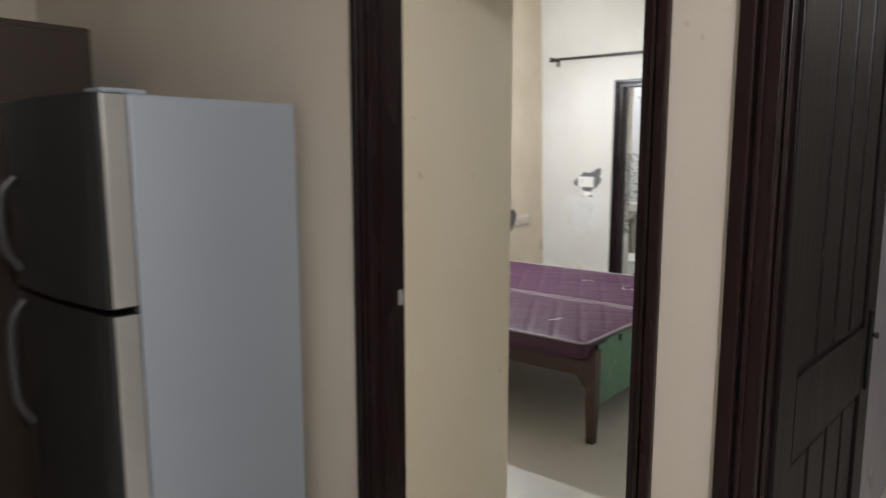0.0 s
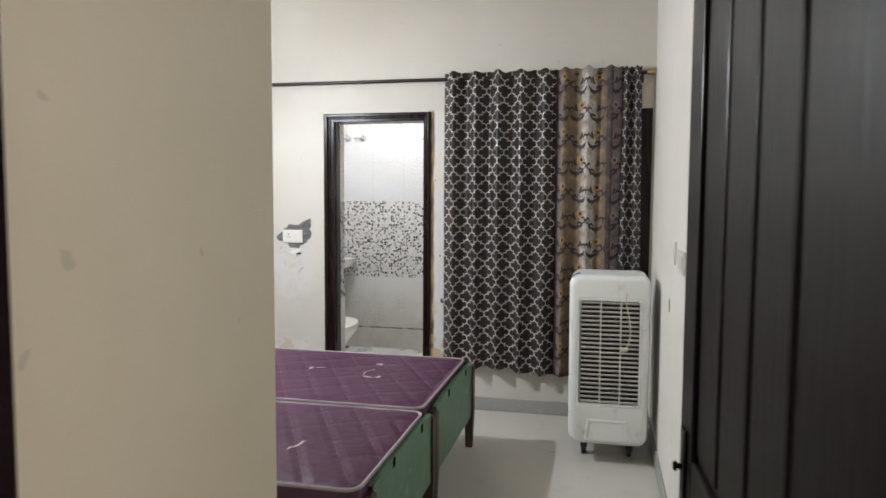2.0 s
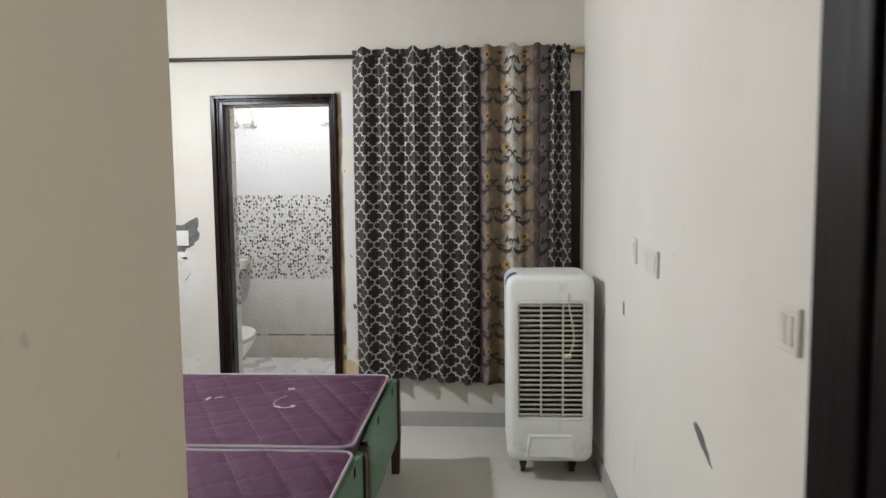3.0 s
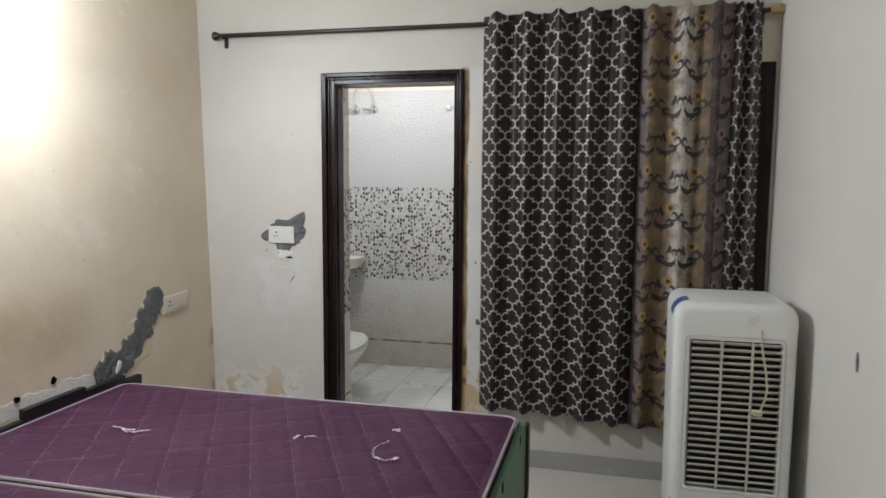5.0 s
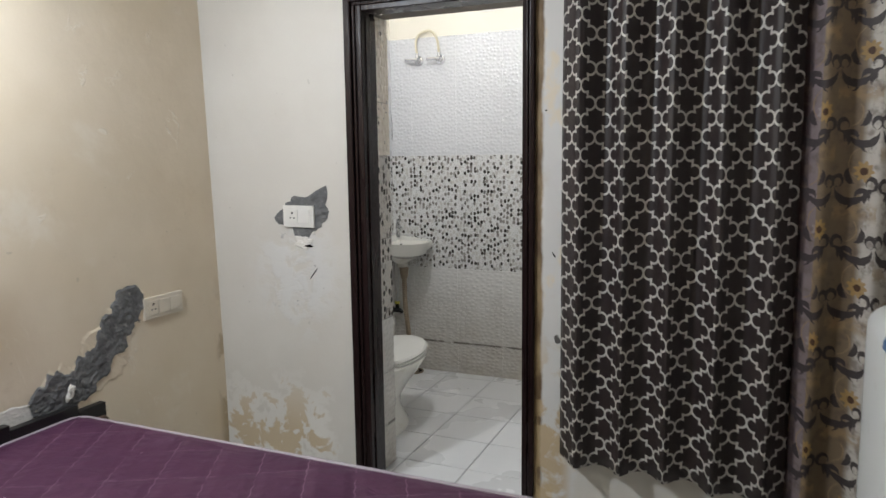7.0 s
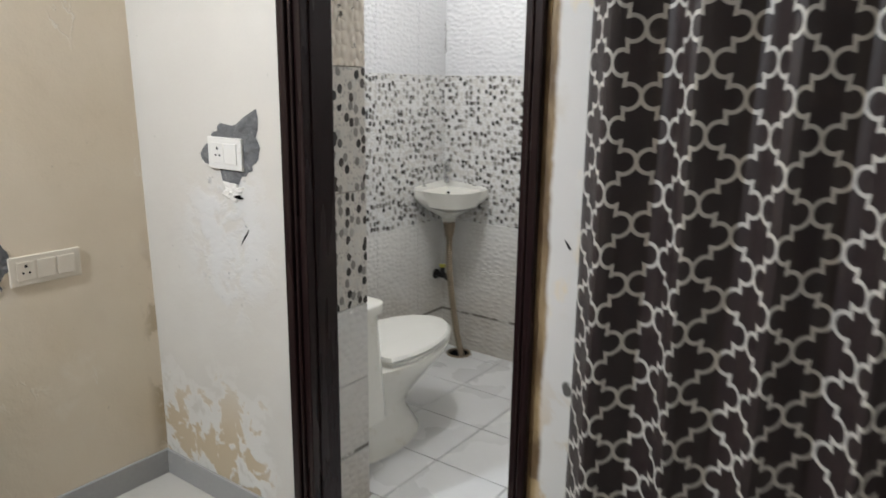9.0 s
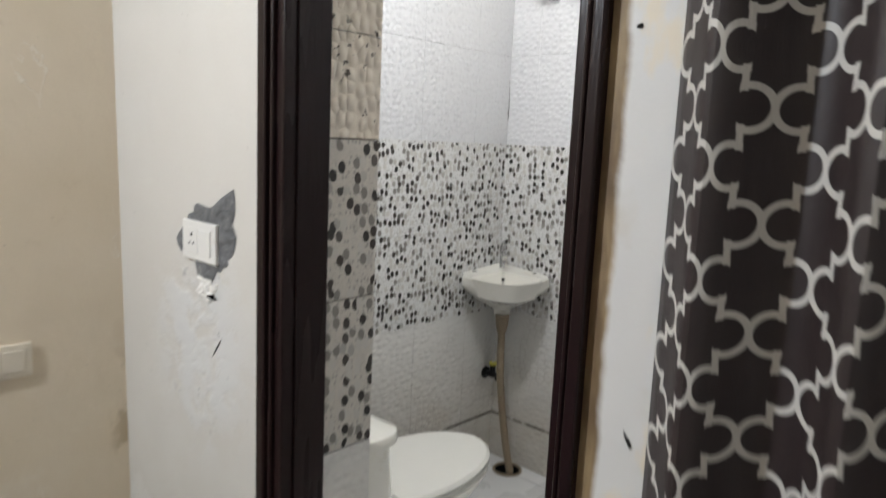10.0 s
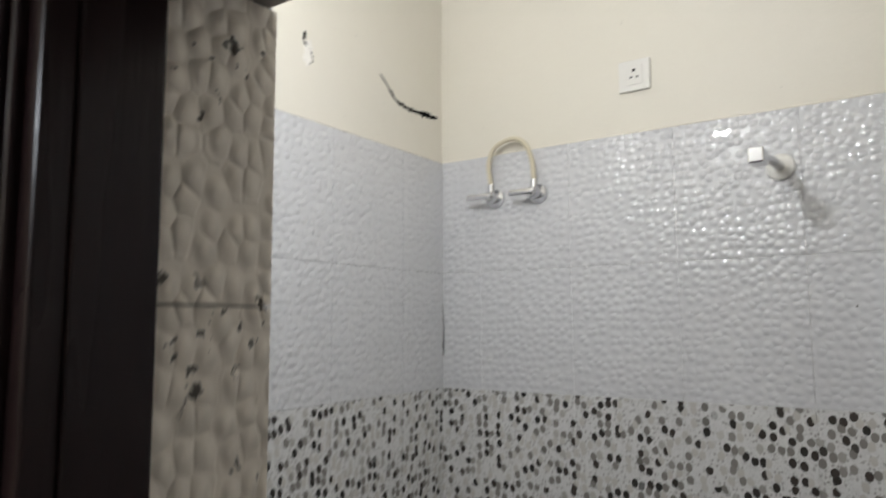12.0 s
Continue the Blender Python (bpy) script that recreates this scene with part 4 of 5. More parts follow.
def cot(name, x0, x1, y0, y1, label):
    """A wooden single bed: four legs, rails, ply deck, green boards at the foot, black boards at the head."""
    c = thing(name, ((x0 + x1) / 2, (y0 + y1) / 2, 0), label, "bed", "two beds pushed together")
    for lx, top in ((x1, 0.485), (x0 + 0.05, 0.50)):
        for ly in (y0, y1 - 0.05):
            loops = []
            for z, s in ((0, 0.019), (0.10, 0.022), (0.20, 0.026), (top - 0.01, 0.026), (top, 0.020)):
                loops.append([(lx - 0.025 + a * s, ly + 0.025 + b * s, z) for a, b in ((-1, -1), (1, -1), (1, 1), (-1, 1))])
            part("leg", loft(loops), "bed_wood", c, "brown wooden leg with worn edges")
    for ly in (y0 + 0.012, y1 - 0.037):
        part("side_rail", boxes(((x0 + 0.05, ly, 0.335), (x1 - 0.05, ly + 0.025, 0.428)), bevel=0.004), "bed_wood", c)
    part("deck", boxes(((x0 + 0.04, y0 + 0.03, 0.413), (x1 - 0.055, y1 - 0.03, 0.428))), "bed_wood", c)
    bm = bmesh.new()
    n = 24
    face = []
    for side in (0, 1):
        row = []
        for k in range(n + 1):
            y = y0 + 0.048 + (y1 - y0 - 0.096) * k / n
            top = 0.500 + 0.005 * noise.noise((y * 9, 2, 0)) + (0.012 if 0.12 < k / n < 0.9 else 0)
            row.append((bm.verts.new((x1 - 0.032 + side * 0.022, y, 0.19 + 0.004 * noise.noise((y * 7, 0, 0)))), bm.verts.new((x1 - 0.032 + side * 0.022, y, top))))
        face.append(row)
    for k in range(n):
        for r in face:
            bm.faces.new((r[k][0], r[k + 1][0], r[k + 1][1], r[k][1]))
        bm.faces.new((face[0][k][1], face[0][k + 1][1], face[1][k + 1][1], face[1][k][1]))
        bm.faces.new((face[0][k][0], face[0][k + 1][0], face[1][k + 1][0], face[1][k][0]))
    part("foot_board", bm, "green", c, "green covered foot board, torn along the top")
    for k, (fy, fz) in enumerate(((0.30, 0.495), (0.75, 0.49))):
        y = y0 + (y1 - y0) * fy
        part("tear", boxes(((x1 - 0.012, y, fz - 0.02), (x1 - 0.0085, y + 0.03, fz + 0.015)), bevel=0.001), "hole", c, "dark torn corner")
    part("corner_block", loft([[(x1 - 0.06, y0 + 0.02, 0.345), (x1 - 0.06, y0 + 0.045, 0.345), (x1 - 0.06, y0 + 0.045, 0.27), (x1 - 0.06, y0 + 0.02, 0.27)],
                               [(x1 - 0.13, y0 + 0.02, 0.345), (x1 - 0.13, y0 + 0.045, 0.345), (x1 - 0.13, y0 + 0.045, 0.343), (x1 - 0.13, y0 + 0.02, 0.343)]]), "bed_wood", c)
    spans = ((y0 + 0.02, y0 + 0.30, 0.55), (y0 + 0.30, y0 + 0.62, 0.588), (y0 + 0.62, y1 - 0.10, 0.57), (y1 - 0.10, y1 + 0.012, 0.545))
    part("head_board", boxes(*[((x0, a, 0.25), (x0 + 0.03, b - 0.001, t)) for a, b, t in spans], bevel=0.003), "black_board", c, "black stepped head board")
    return c


BX0, BX1 = XL + 0.013, -1.322
cot("wooden_bed", BX0, BX1, 2.690, 3.576, "brown wooden single bed with a green foot board")
cot("wooden_bed", BX0, BX1, 3.590, 4.556, "brown wooden single bed with a green foot board")
near_mattress = mattress("mattress", BX0 + 0.034, -1.350, 2.630, 3.462, 0.430, 0.534, "thin plum quilted mattress with grey piping, scuffed")
far_mattress = mattress("mattress", BX0 + 0.034, -1.362, 3.480, 4.452, 0.430, 0.543, "thin plum quilted mattress with grey piping, scuffed")


def pulled_thread(parent, points, radius, label):
    """A pale thread or torn stuffing lying in a curl on the ticking."""
    rng = random.Random(len(points) * 7 + 1)
    path = [p + Vector((rng.uniform(-0.006, 0.006), rng.uniform(-0.006, 0.006), 0.002 * rng.random())) for p in curve_points(points, 8)]
    bm = tube(path, [radius * 0.62 * rng.uniform(0.3, 1.5) for _ in path], 6)
    for vert in bm.verts:
        vert.co.z = points[0][2] + (vert.co.z - points[0][2]) * 0.35 + 0.001
    part("pulled_thread", bm, "thread", parent, label, True)


SZ = 0.5465
pulled_thread(far_mattress, [(-2.815, 3.925, SZ), (-2.775, 3.922, SZ), (-2.745, 3.905, SZ), (-2.71, 3.915, SZ)], 0.0085, "white torn stuffing")
pulled_thread(far_mattress, [(-2.745, 3.905, SZ), (-2.72, 3.888, SZ), (-2.685, 3.90, SZ), (-2.655, 3.925, SZ)], 0.006, "white torn stuffing")
pulled_thread(far_mattress, [(-2.105, 3.985, SZ), (-2.10, 4.0, SZ), (-2.095, 4.02, SZ)], 0.0075, "white torn stuffing")
pulled_thread(far_mattress, [(-2.075, 4.005, SZ), (-2.055, 4.02, SZ), (-2.035, 4.022, SZ)], 0.004, "white torn stuffing")
pulled_thread(far_mattress, [(-1.762, 4.05, SZ), (-1.79, 3.99, SZ), (-1.785, 3.93, SZ), (-1.762, 3.895, SZ), (-1.725, 3.885, SZ), (-1.695, 3.905, SZ)], 0.0035, "curled pale thread")
pulled_thread(far_mattress, [(-1.765, 3.90, SZ), (-1.745, 3.89, SZ)], 0.006, "curled pale thread")
pulled_thread(far_mattress, [(-1.70, 3.90, SZ), (-1.69, 3.915, SZ)], 0.008, "white torn stuffing")
pulled_thread(far_mattress, [(-1.79, 4.155, SZ), (-1.77, 4.165, SZ), (-1.758, 4.15, SZ)], 0.009, "white torn stuffing")
pulled_thread(near_mattress, [(-1.715, 2.895, SZ - 0.010), (-1.69, 2.93, SZ - 0.010), (-1.68, 2.985, SZ - 0.010)], 0.007, "white torn stuffing")


# ---- air cooler ----
def air_cooler(cx, y0, depth, z0, z1, w):
    """A tall plastic air cooler: rounded body, slatted intake, base panel, castors, pull cord."""
    c = thing("air_cooler", (cx, y0 + depth / 2, 0), "tall off-white plastic air cooler with grimy slats, beside the bare wall", "air cooler")
    h, cz = z1 - z0, (z0 + z1) / 2
    gx0, gx1, gz0, gz1 = cx - 0.150, cx + 0.166, z0 + 0.230, z1 - 0.135
    outer = round_rect(w, h, 0.055, 10)

    def ring(inset, y):
        k, kz = (w - 2 * inset) / w, (h - 2 * inset) / h
        return [(cx + x * k * (1 - 0.05 * max(0, -z / h)), y + 0.10 * max(0, (z - h * 0.40) / h) ** 1.0 * (1 if y < y0 + 0.1 else 0), cz + z * kz) for x, z in outer]

    grille = [(cx + x, y0, (gz0 + gz1) / 2 + z) for x, z in round_rect(gx1 - gx0, gz1 - gz0, 0.012, 10)]
    inner = [(x, y + 0.035, z) for x, y, z in grille]
    wide = [(cx + x, y0 + 0.001, (gz0 + gz1) / 2 + z) for x, z in round_rect(gx1 - gx0 + 0.03, gz1 - gz0 + 0.03, 0.02, 10)]
    groove = [(cx + x, y0 + 0.005, (gz0 + gz1) / 2 + z) for x, z in round_rect(gx1 - gx0 + 0.024, gz1 - gz0 + 0.024, 0.018, 10)]
    groove2 = [(cx + x, y0, (gz0 + gz1) / 2 + z) for x, z in round_rect(gx1 - gx0 + 0.018, gz1 - gz0 + 0.018, 0.016, 10)]
    bm = loft([ring(0.03, y0 + depth), ring(0.004, y0 + depth - 0.03), ring(0.0, y0 + depth - 0.08), ring(0.0, y0 + 0.045), ring(0.004, y0 + 0.022), ring(0.015, y0 + 0.007), ring(0.03, y0),
               wide, groove, groove2, grille, inner])
    part("body", bm, "cooler", c, smooth=True)
    part("pad", boxes(((gx0 + 0.002, y0 + 0.030, gz0 + 0.002), (gx1 - 0.002, y0 + 0.034, gz1 - 0.002))), "cooler_dark", c, "dark cooling pad")
    n = 23
    for k in range(n):
        z = gz0 + (gz1 - gz0) * (k + 0.5) / n
        bm = boxes(((gx0, y0 + 0.002, z - 0.0042), (gx1, y0 + 0.018, z + 0.0042)), bevel=0.002, segs=1)
        for v in bm.verts:
            v.co.z -= (v.co.y - y0 - 0.01) * 0.5
        part("slat", bm, "cooler_slat", c)
    for k in (1, 2):
        x = gx0 + (gx1 - gx0) * k / 3
        part("bar", boxes(((x - 0.004, y0 - 0.001, gz0), (x + 0.004, y0 + 0.012, gz1)), bevel=0.002, segs=1), "cooler_slat", c)
    loops = []
    for inset, y in ((0.0, y0 - 0.0005), (0.006, y0 - 0.004), (0.012, y0 - 0.004), (0.018, y0 - 0.001)):
        loops.append([(cx - 0.125 + inset, y, z0 + 0.03), (cx + 0.125 - inset, y, z0 + 0.03), (cx + 0.105 - inset, y, z0 + 0.145 - inset), (cx - 0.105 + inset, y, z0 + 0.145 - inset)])
    part("base_panel", loft(loops), "cooler", c, smooth=False)
    part("seam", boxes(((cx - w / 2 + 0.006, y0 + 0.012, z0 + 0.172), (cx + w / 2 - 0.006, y0 + depth - 0.05, z0 + 0.175))), "cooler_slat", c)
    for sx in (-1, 1):
        for y in (y0 + 0.16, y0 + depth - 0.08):
            x = cx + sx * (w / 2 - 0.09)
            fork = part("castor", boxes(((x - 0.018, y - 0.02, 0.035), (x + 0.018, y + 0.02, z0 + 0.004)), bevel=0.004), "rubber", c)
            part("wheel", disc((x - 0.012, y, 0.028), (1, 0, 0), 0.028, 0.024), "rubber", fork, smooth=True)
    cord = curve_points([(cx + 0.115, y0 + 0.12, z1 - 0.004), (cx + 0.105, y0 + 0.045, z1 - 0.03), (cx + 0.085, y0 - 0.004, z1 - 0.12), (cx + 0.105, y0 - 0.006, z1 - 0.24), (cx + 0.11, y0 - 0.006, z1 - 0.32), (cx + 0.092, y0 - 0.008, z1 - 0.385)], 8)
    part("cord", tube(cord, 0.0035, 8), "cord", c, "cream mains cord hanging in front", True)
    part("plug", boxes(((cx + 0.062, y0 - 0.022, z1 - 0.402), (cx + 0.098, y0 - 0.003, z1 - 0.380)), bevel=0.006, segs=3), "cord", c, "cream plug", True)
    bm = bmesh.new()
    rows = []
    for k in range(7):
        a = radians(90 + 90 * k / 6)
        rows.append([bm.verts.new((cx - w / 2 + 0.055 + 0.057 * math.cos(a), y0 + 0.055 + d, z1 - 0.055 + 0.057 * math.sin(a))) for d in (0.0, 0.09)])
    for a, b in zip(rows, rows[1:]):
        bm.faces.new((a[0], a[1], b[1], b[0]))
    st = part("sticker", bm, "blue", c, "torn blue sticker on the corner")
    st.modifiers.new("thick", "SOLIDIFY").thickness = 0.0008
    return c


air_cooler(-0.568, 4.425, 0.42, 0.105, 1.034, 0.430)


# ---- wall fittings ----
def plate(name, at, u, normal, w, h, material, label, keys, category="switch plate"):
    """A modular plate on a wall with rockers ('r') and sockets ('s') along u."""
    at, u, nrm = Vector(at), Vector(u), Vector(normal)
    up = Vector((0, 0, 1))
    p = thing(name, at, label, category)

    def slab(x0, x1, z0, z1, d0, d1, bev=0.0015):
        bm = boxes(((x0, z0, d0), (x1, z1, d1)), bevel=bev)
        for v in bm.verts:
            v.co = at + u * v.co.x + up * v.co.y + nrm * v.co.z
        return bm
    part("cover", slab(-w / 2, w / 2, -h / 2, h / 2, 0, 0.010, 0.003), material, p)
    n = len(keys)
    cw = (w - 0.035) / n
    for k, key in enumerate(keys):
        x = -w / 2 + 0.0175 + cw * (k + 0.5)
        part("rocker" if key == "r" else "socket", slab(x - cw * 0.46, x + cw * 0.46, -h * 0.32, h * 0.32, 0.0095, 0.013 if key == "r" else 0.0115), material, p)
        if key == "s":
            for dx, dz, r in ((0, 0.014, 0.004), (-0.009, -0.006, 0.003), (0.009, -0.006, 0.003)):
                part("pin_hole", slab(x + dx - r, x + dx + r, dz - r, dz + r, 0.0112, 0.0122, 0.0004), "hole", p)
    return p


plate("switch_plate", (-2.778, YB - 0.003, 1.170), (1, 0, 0), (0, -1, 0), 0.152, 0.092, "switch", "white switch and socket plate on broken cement", "sr")
plate("switch_plate", (head_x(0.83), 4.915, 0.828), (0, 1, 0), (1, 0, 0), 0.205, 0.088, "old_plate", "cream painted socket plate over the bed head", "srr")
plate("switch_plate", (XR, 3.515, 1.195), (0, -1, 0), (-1, 0, 0), 0.20, 0.092, "switch", "white switch plate, smeared with paint", "rrr")
plate("switch_plate", (XR, 3.79, 1.212), (0, -1, 0), (-1, 0, 0), 0.075, 0.10, "paint_bare", "painted-over blank plate on the bare wall", "r")
plate("switch_plate", (XR, 2.41, 1.186), (0, -1, 0), (-1, 0, 0), 0.09, 0.09, "switch", "white switch plate near the open door", "rr")
plate("socket_plate", (-2.503, BYF, 2.300), (1, 0, 0), (0, -1, 0), 0.088, 0.088, "switch", "white heater socket plate high on the wall", "s", "socket")

blob("cement_patch", (-2.768, YB - 0.0005, 1.178), (1, 0, 0), (0, 0, 1), 0.118, 0.085, (0, -1, 0), 0.004, "cement", "bare grey cement round the switch plate", "cement patch", 11, 0.48, (52, 0.85, 16))
blob("plaster_chip", (-2.762, YB - 0.0005, 1.058), (1, 0, 0), (0, 0, 1), 0.05, 0.028, (0, -1, 0), 0.004, "plaster", "broken white plaster under the switch plate", "plaster chip", 17, 0.6)
blob("plaster_chip", (-2.74, YB - 0.0025, 1.046), (1, 0, 0), (0, 0, 1), 0.018, 0.0055, (0, -1, 0), 0.003, "hole", "small dark chip in the plaster", "plaster chip", 23, 0.7)
blob("plaster_chip", (XR + 0.0005, 2.932, 0.775), (0, 0.92, 0.39), (0, -0.39, 0.92), 0.085, 0.015, (-1, 0, 0), 0.003, "cement", "slanting grey chip in the wall paint", "plaster chip", 29, 0.5)
blob("plaster_chip", (XR + 0.0005, 4.0, 0.95), (0, 1, 0), (0, 0, 1), 0.012, 0.028, (-1, 0, 0), 0.003, "cement", "small grey chip in the wall paint", "plaster chip", 31, 0.5)
blob("plaster_nick", (-2.72, YB - 0.0005, 0.93), (0.62, 0, 0.78), (-0.78, 0, 0.62), 0.032, 0.0022, (0, -1, 0), 0.0015, "cooler_dark", "slanting dark nick in the filler", "plaster chip", 51, 0.7)
blob("wall_mark", (-1.727, YB - 0.0005, 1.567), (1, 0, 0), (0, 0, 1), 0.0045, 0.0028, (0, -1, 0), 0.0015, "cooler_dark", "small dark plug mark beside the door frame", "wall mark", 53, 0.35)
blob("wall_mark", (-1.696, YB - 0.0005, 1.055), (0.6, 0, -0.8), (0.8, 0, 0.6), 0.011, 0.003, (0, -1, 0), 0.0015, "cooler_dark", "small dark gash beside the door frame", "wall mark", 57, 0.6)
for k, (y, z) in enumerate(((4.085, 0.646), (3.901, 0.622))):
    blob("plug_hole", (head_x(z) + 0.004, y, z), (0, 1, 0), (0, 0, 1), 0.017, 0.014, (1, 0, 0), 0.003, "hole", "dark ragged plug hole in the plaster", "plug hole", 37 + k, 0.5)


def chase(name, line, width, material, label, seed, lift):
    """A ragged channel of bare cement hacked into the head wall, running along a line of (y, z)."""
    pts = curve_points([(head_x(z), y, z) for y, z in line], 30)
    bm = bmesh.new()
    rows = []
    for i, p in enumerate(pts):
        d = (pts[min(i + 1, len(pts) - 1)] - pts[max(i - 1, 0)]).normalized()
        s = Vector((0, -d.z, d.y))
        f = i / (len(pts) - 1)
        w = width * (0.75 + 0.5 * noise.noise((f * 5, seed, 0))) * min(1, 0.35 + 6 * f, 0.35 + 6 * (1 - f))
        row = []
        for k in range(17):
            q = k / 8 - 1
            rag = 1 + 0.45 * noise.noise((f * 12, (1 if q > 0 else -1) * 7, seed)) + 0.22 * noise.noise((f * 31, (1 if q > 0 else -1) * 3, seed))
            row.append(bm.verts.new(p + s * w * q * rag + Vector((lift * (0.2 if abs(q) == 1 else 0.75 + 0.3 * noise.noise((f * 22, q * 3.1, seed)) + 0.25 * noise.noise((f * 60, q * 9, seed))), 0, 0))))
        rows.append(row)
    for a, b in zip(rows, rows[1:]):
        for k in range(16):
            bm.faces.new((a[k], a[k + 1], b[k + 1], b[k]))
    return tagged(part(name, bm, material), label, "wall damage")


line = [(4.82, 0.868), (4.75, 0.855), (4.69, 0.79), (4.63, 0.73), (4.58, 0.675), (4.50, 0.625), (4.42, 0.612), (4.31, 0.592)]
chase("plaster_edge", [(y + 0.01, z - 0.002) for y, z in line], 0.124, "paint_head", "lifted paint edge of the hacked channel", 41, 0.005)
chase("cement_channel", line, 0.100, "cement", "ragged grey cement channel hacked into the wall", 43, 0.009)
blob("plaster_chip", (head_x(0.6) + 0.008, 4.455, 0.605), (0, 0.5, 0.87), (0, -0.87, 0.5), 0.034, 0.015, (1, 0, 0), 0.005, "plaster", "loose white plaster flake in the hacked channel", "plaster chip", 67, 0.6)
chase("plaster_band", [(4.36, 0.585), (4.0, 0.59), (3.6, 0.585), (3.1, 0.585)], 0.050, "plaster", "pale rough plaster band along the bed head", 47, 0.002)

neck = BULB - AIM * 0.20
wl = thing("wall_bulb", (head_x(neck.z), neck.y, neck.z), "white bulb in an angled wall holder over the bed heads, lit", "lamp")
part("back_plate", disc((head_x(neck.z + 0.02), neck.y, neck.z + 0.02), (1, 0, 0), 0.045, 0.022, 28), "switch", wl)
part("arm", tube(curve_points([(head_x(neck.z) + 0.018, neck.y, neck.z + 0.02), (XL + 0.06, neck.y, neck.z + 0.02), tuple(neck - AIM * 0.012)], 6), 0.017, 14), "switch", wl, smooth=True)
part("holder", tube([neck - AIM * 0.015, neck, neck + AIM * 0.03, neck + AIM * 0.034], [0.016, 0.022, 0.022, 0.016], 18), "switch", wl, "white bulb holder", True)
bulb = part("bulb", tube([neck + AIM * d for d in (0.030, 0.045, 0.070, 0.095)], [0.014, 0.020, 0.028, 0.031], 22), "switch", wl, "white bulb body", True)
part("dome", tube([neck + AIM * d for d in (0.096, 0.108, 0.122, 0.132, 0.138, 0.140)], [0.031, 0.033, 0.031, 0.024, 0.013, 0.003], 22), "glow", bulb, "glowing bulb dome", True)

# ---- bathroom things ----
def oval(cx, cy, rx, ry, z, n=36, back=None):
    out = []
    for k in range(n):
        a = 2 * math.pi * k / n
        x, y = cx + rx * math.cos(a), cy + ry * math.sin(a)
        out.append((x, max(y, back) if back else y, z))
    return out


def toilet(cx, y0):
    """A one-piece toilet facing the far wall, lid down."""
    t = thing("toilet", (cx, y0 + 0.33, BZ), "ivory one-piece ceramic toilet with its lid down", "toilet")
    loops = [oval(cx, y0 + cy, rx, ry, BZ + z, back=y0 + 0.06) for cy, rx, ry, z in (
        (0.285, 0.132, 0.250, 0.0), (0.285, 0.130, 0.247, 0.015), (0.275, 0.112, 0.222, 0.06), (0.265, 0.098, 0.200, 0.12), (0.275, 0.100, 0.205, 0.17),
        (0.315, 0.122, 0.248, 0.225), (0.352, 0.152, 0.288, 0.275), (0.372, 0.176, 0.315, 0.315), (0.380, 0.186, 0.325, 0.340), (0.380, 0.187, 0.326, 0.350), (0.380, 0.178, 0.316, 0.355))]
    part("bowl", loft(loops), "ceramic", t, smooth=True)
    loops = [oval(cx, y0 + 0.385, 0.180, 0.320, BZ + 0.3560, back=y0 + 0.22), oval(cx, y0 + 0.385, 0.186, 0.326, BZ + 0.3634, back=y0 + 0.22), oval(cx, y0 + 0.385, 0.185, 0.325, BZ + 0.3698, back=y0 + 0.22)]
    part("seat", loft(loops), "seat", t, smooth=True)
    loops = [oval(cx, y0 + 0.385, 0.182, 0.322, BZ + 0.3726, back=y0 + 0.215), oval(cx, y0 + 0.385, 0.186, 0.326, BZ + 0.3809, back=y0 + 0.215), oval(cx, y0 + 0.385, 0.176, 0.314, BZ + 0.3919, back=y0 + 0.222), oval(cx, y0 + 0.385, 0.11, 0.22, BZ + 0.3974, back=y0 + 0.25)]
    part("lid", loft(loops), "seat", t, "white plastic lid", True)

    def slab(w0, d0, w1, d1, z0, z1, r):
        return [[(cx + x, y0 + 0.008 + d / 2 + y, z) for x, y in round_rect(w, d, r, 8)] for w, d, z in ((w0, d0, z0), (w1, d1, z1))]
    part("tank", loft(slab(0.33, 0.225, 0.35, 0.17, BZ + 0.1840, BZ + 0.5888, 0.08)), "ceramic", t, smooth=True)
    part("tank_lid", loft(slab(0.375, 0.19, 0.378, 0.192, BZ + 0.5906, BZ + 0.6072, 0.085) + slab(0.368, 0.182, 0.320, 0.145, BZ + 0.6195, BZ + 0.6320, 0.07)), "ceramic", t, smooth=True)
    part("flush_button", disc((cx, y0 + 0.09, BZ + 0.6310), (0, 0, 1), 0.022, 0.008), "chrome", t, smooth=True)
    return t


toilet(-2.740, BYN + 0.008)


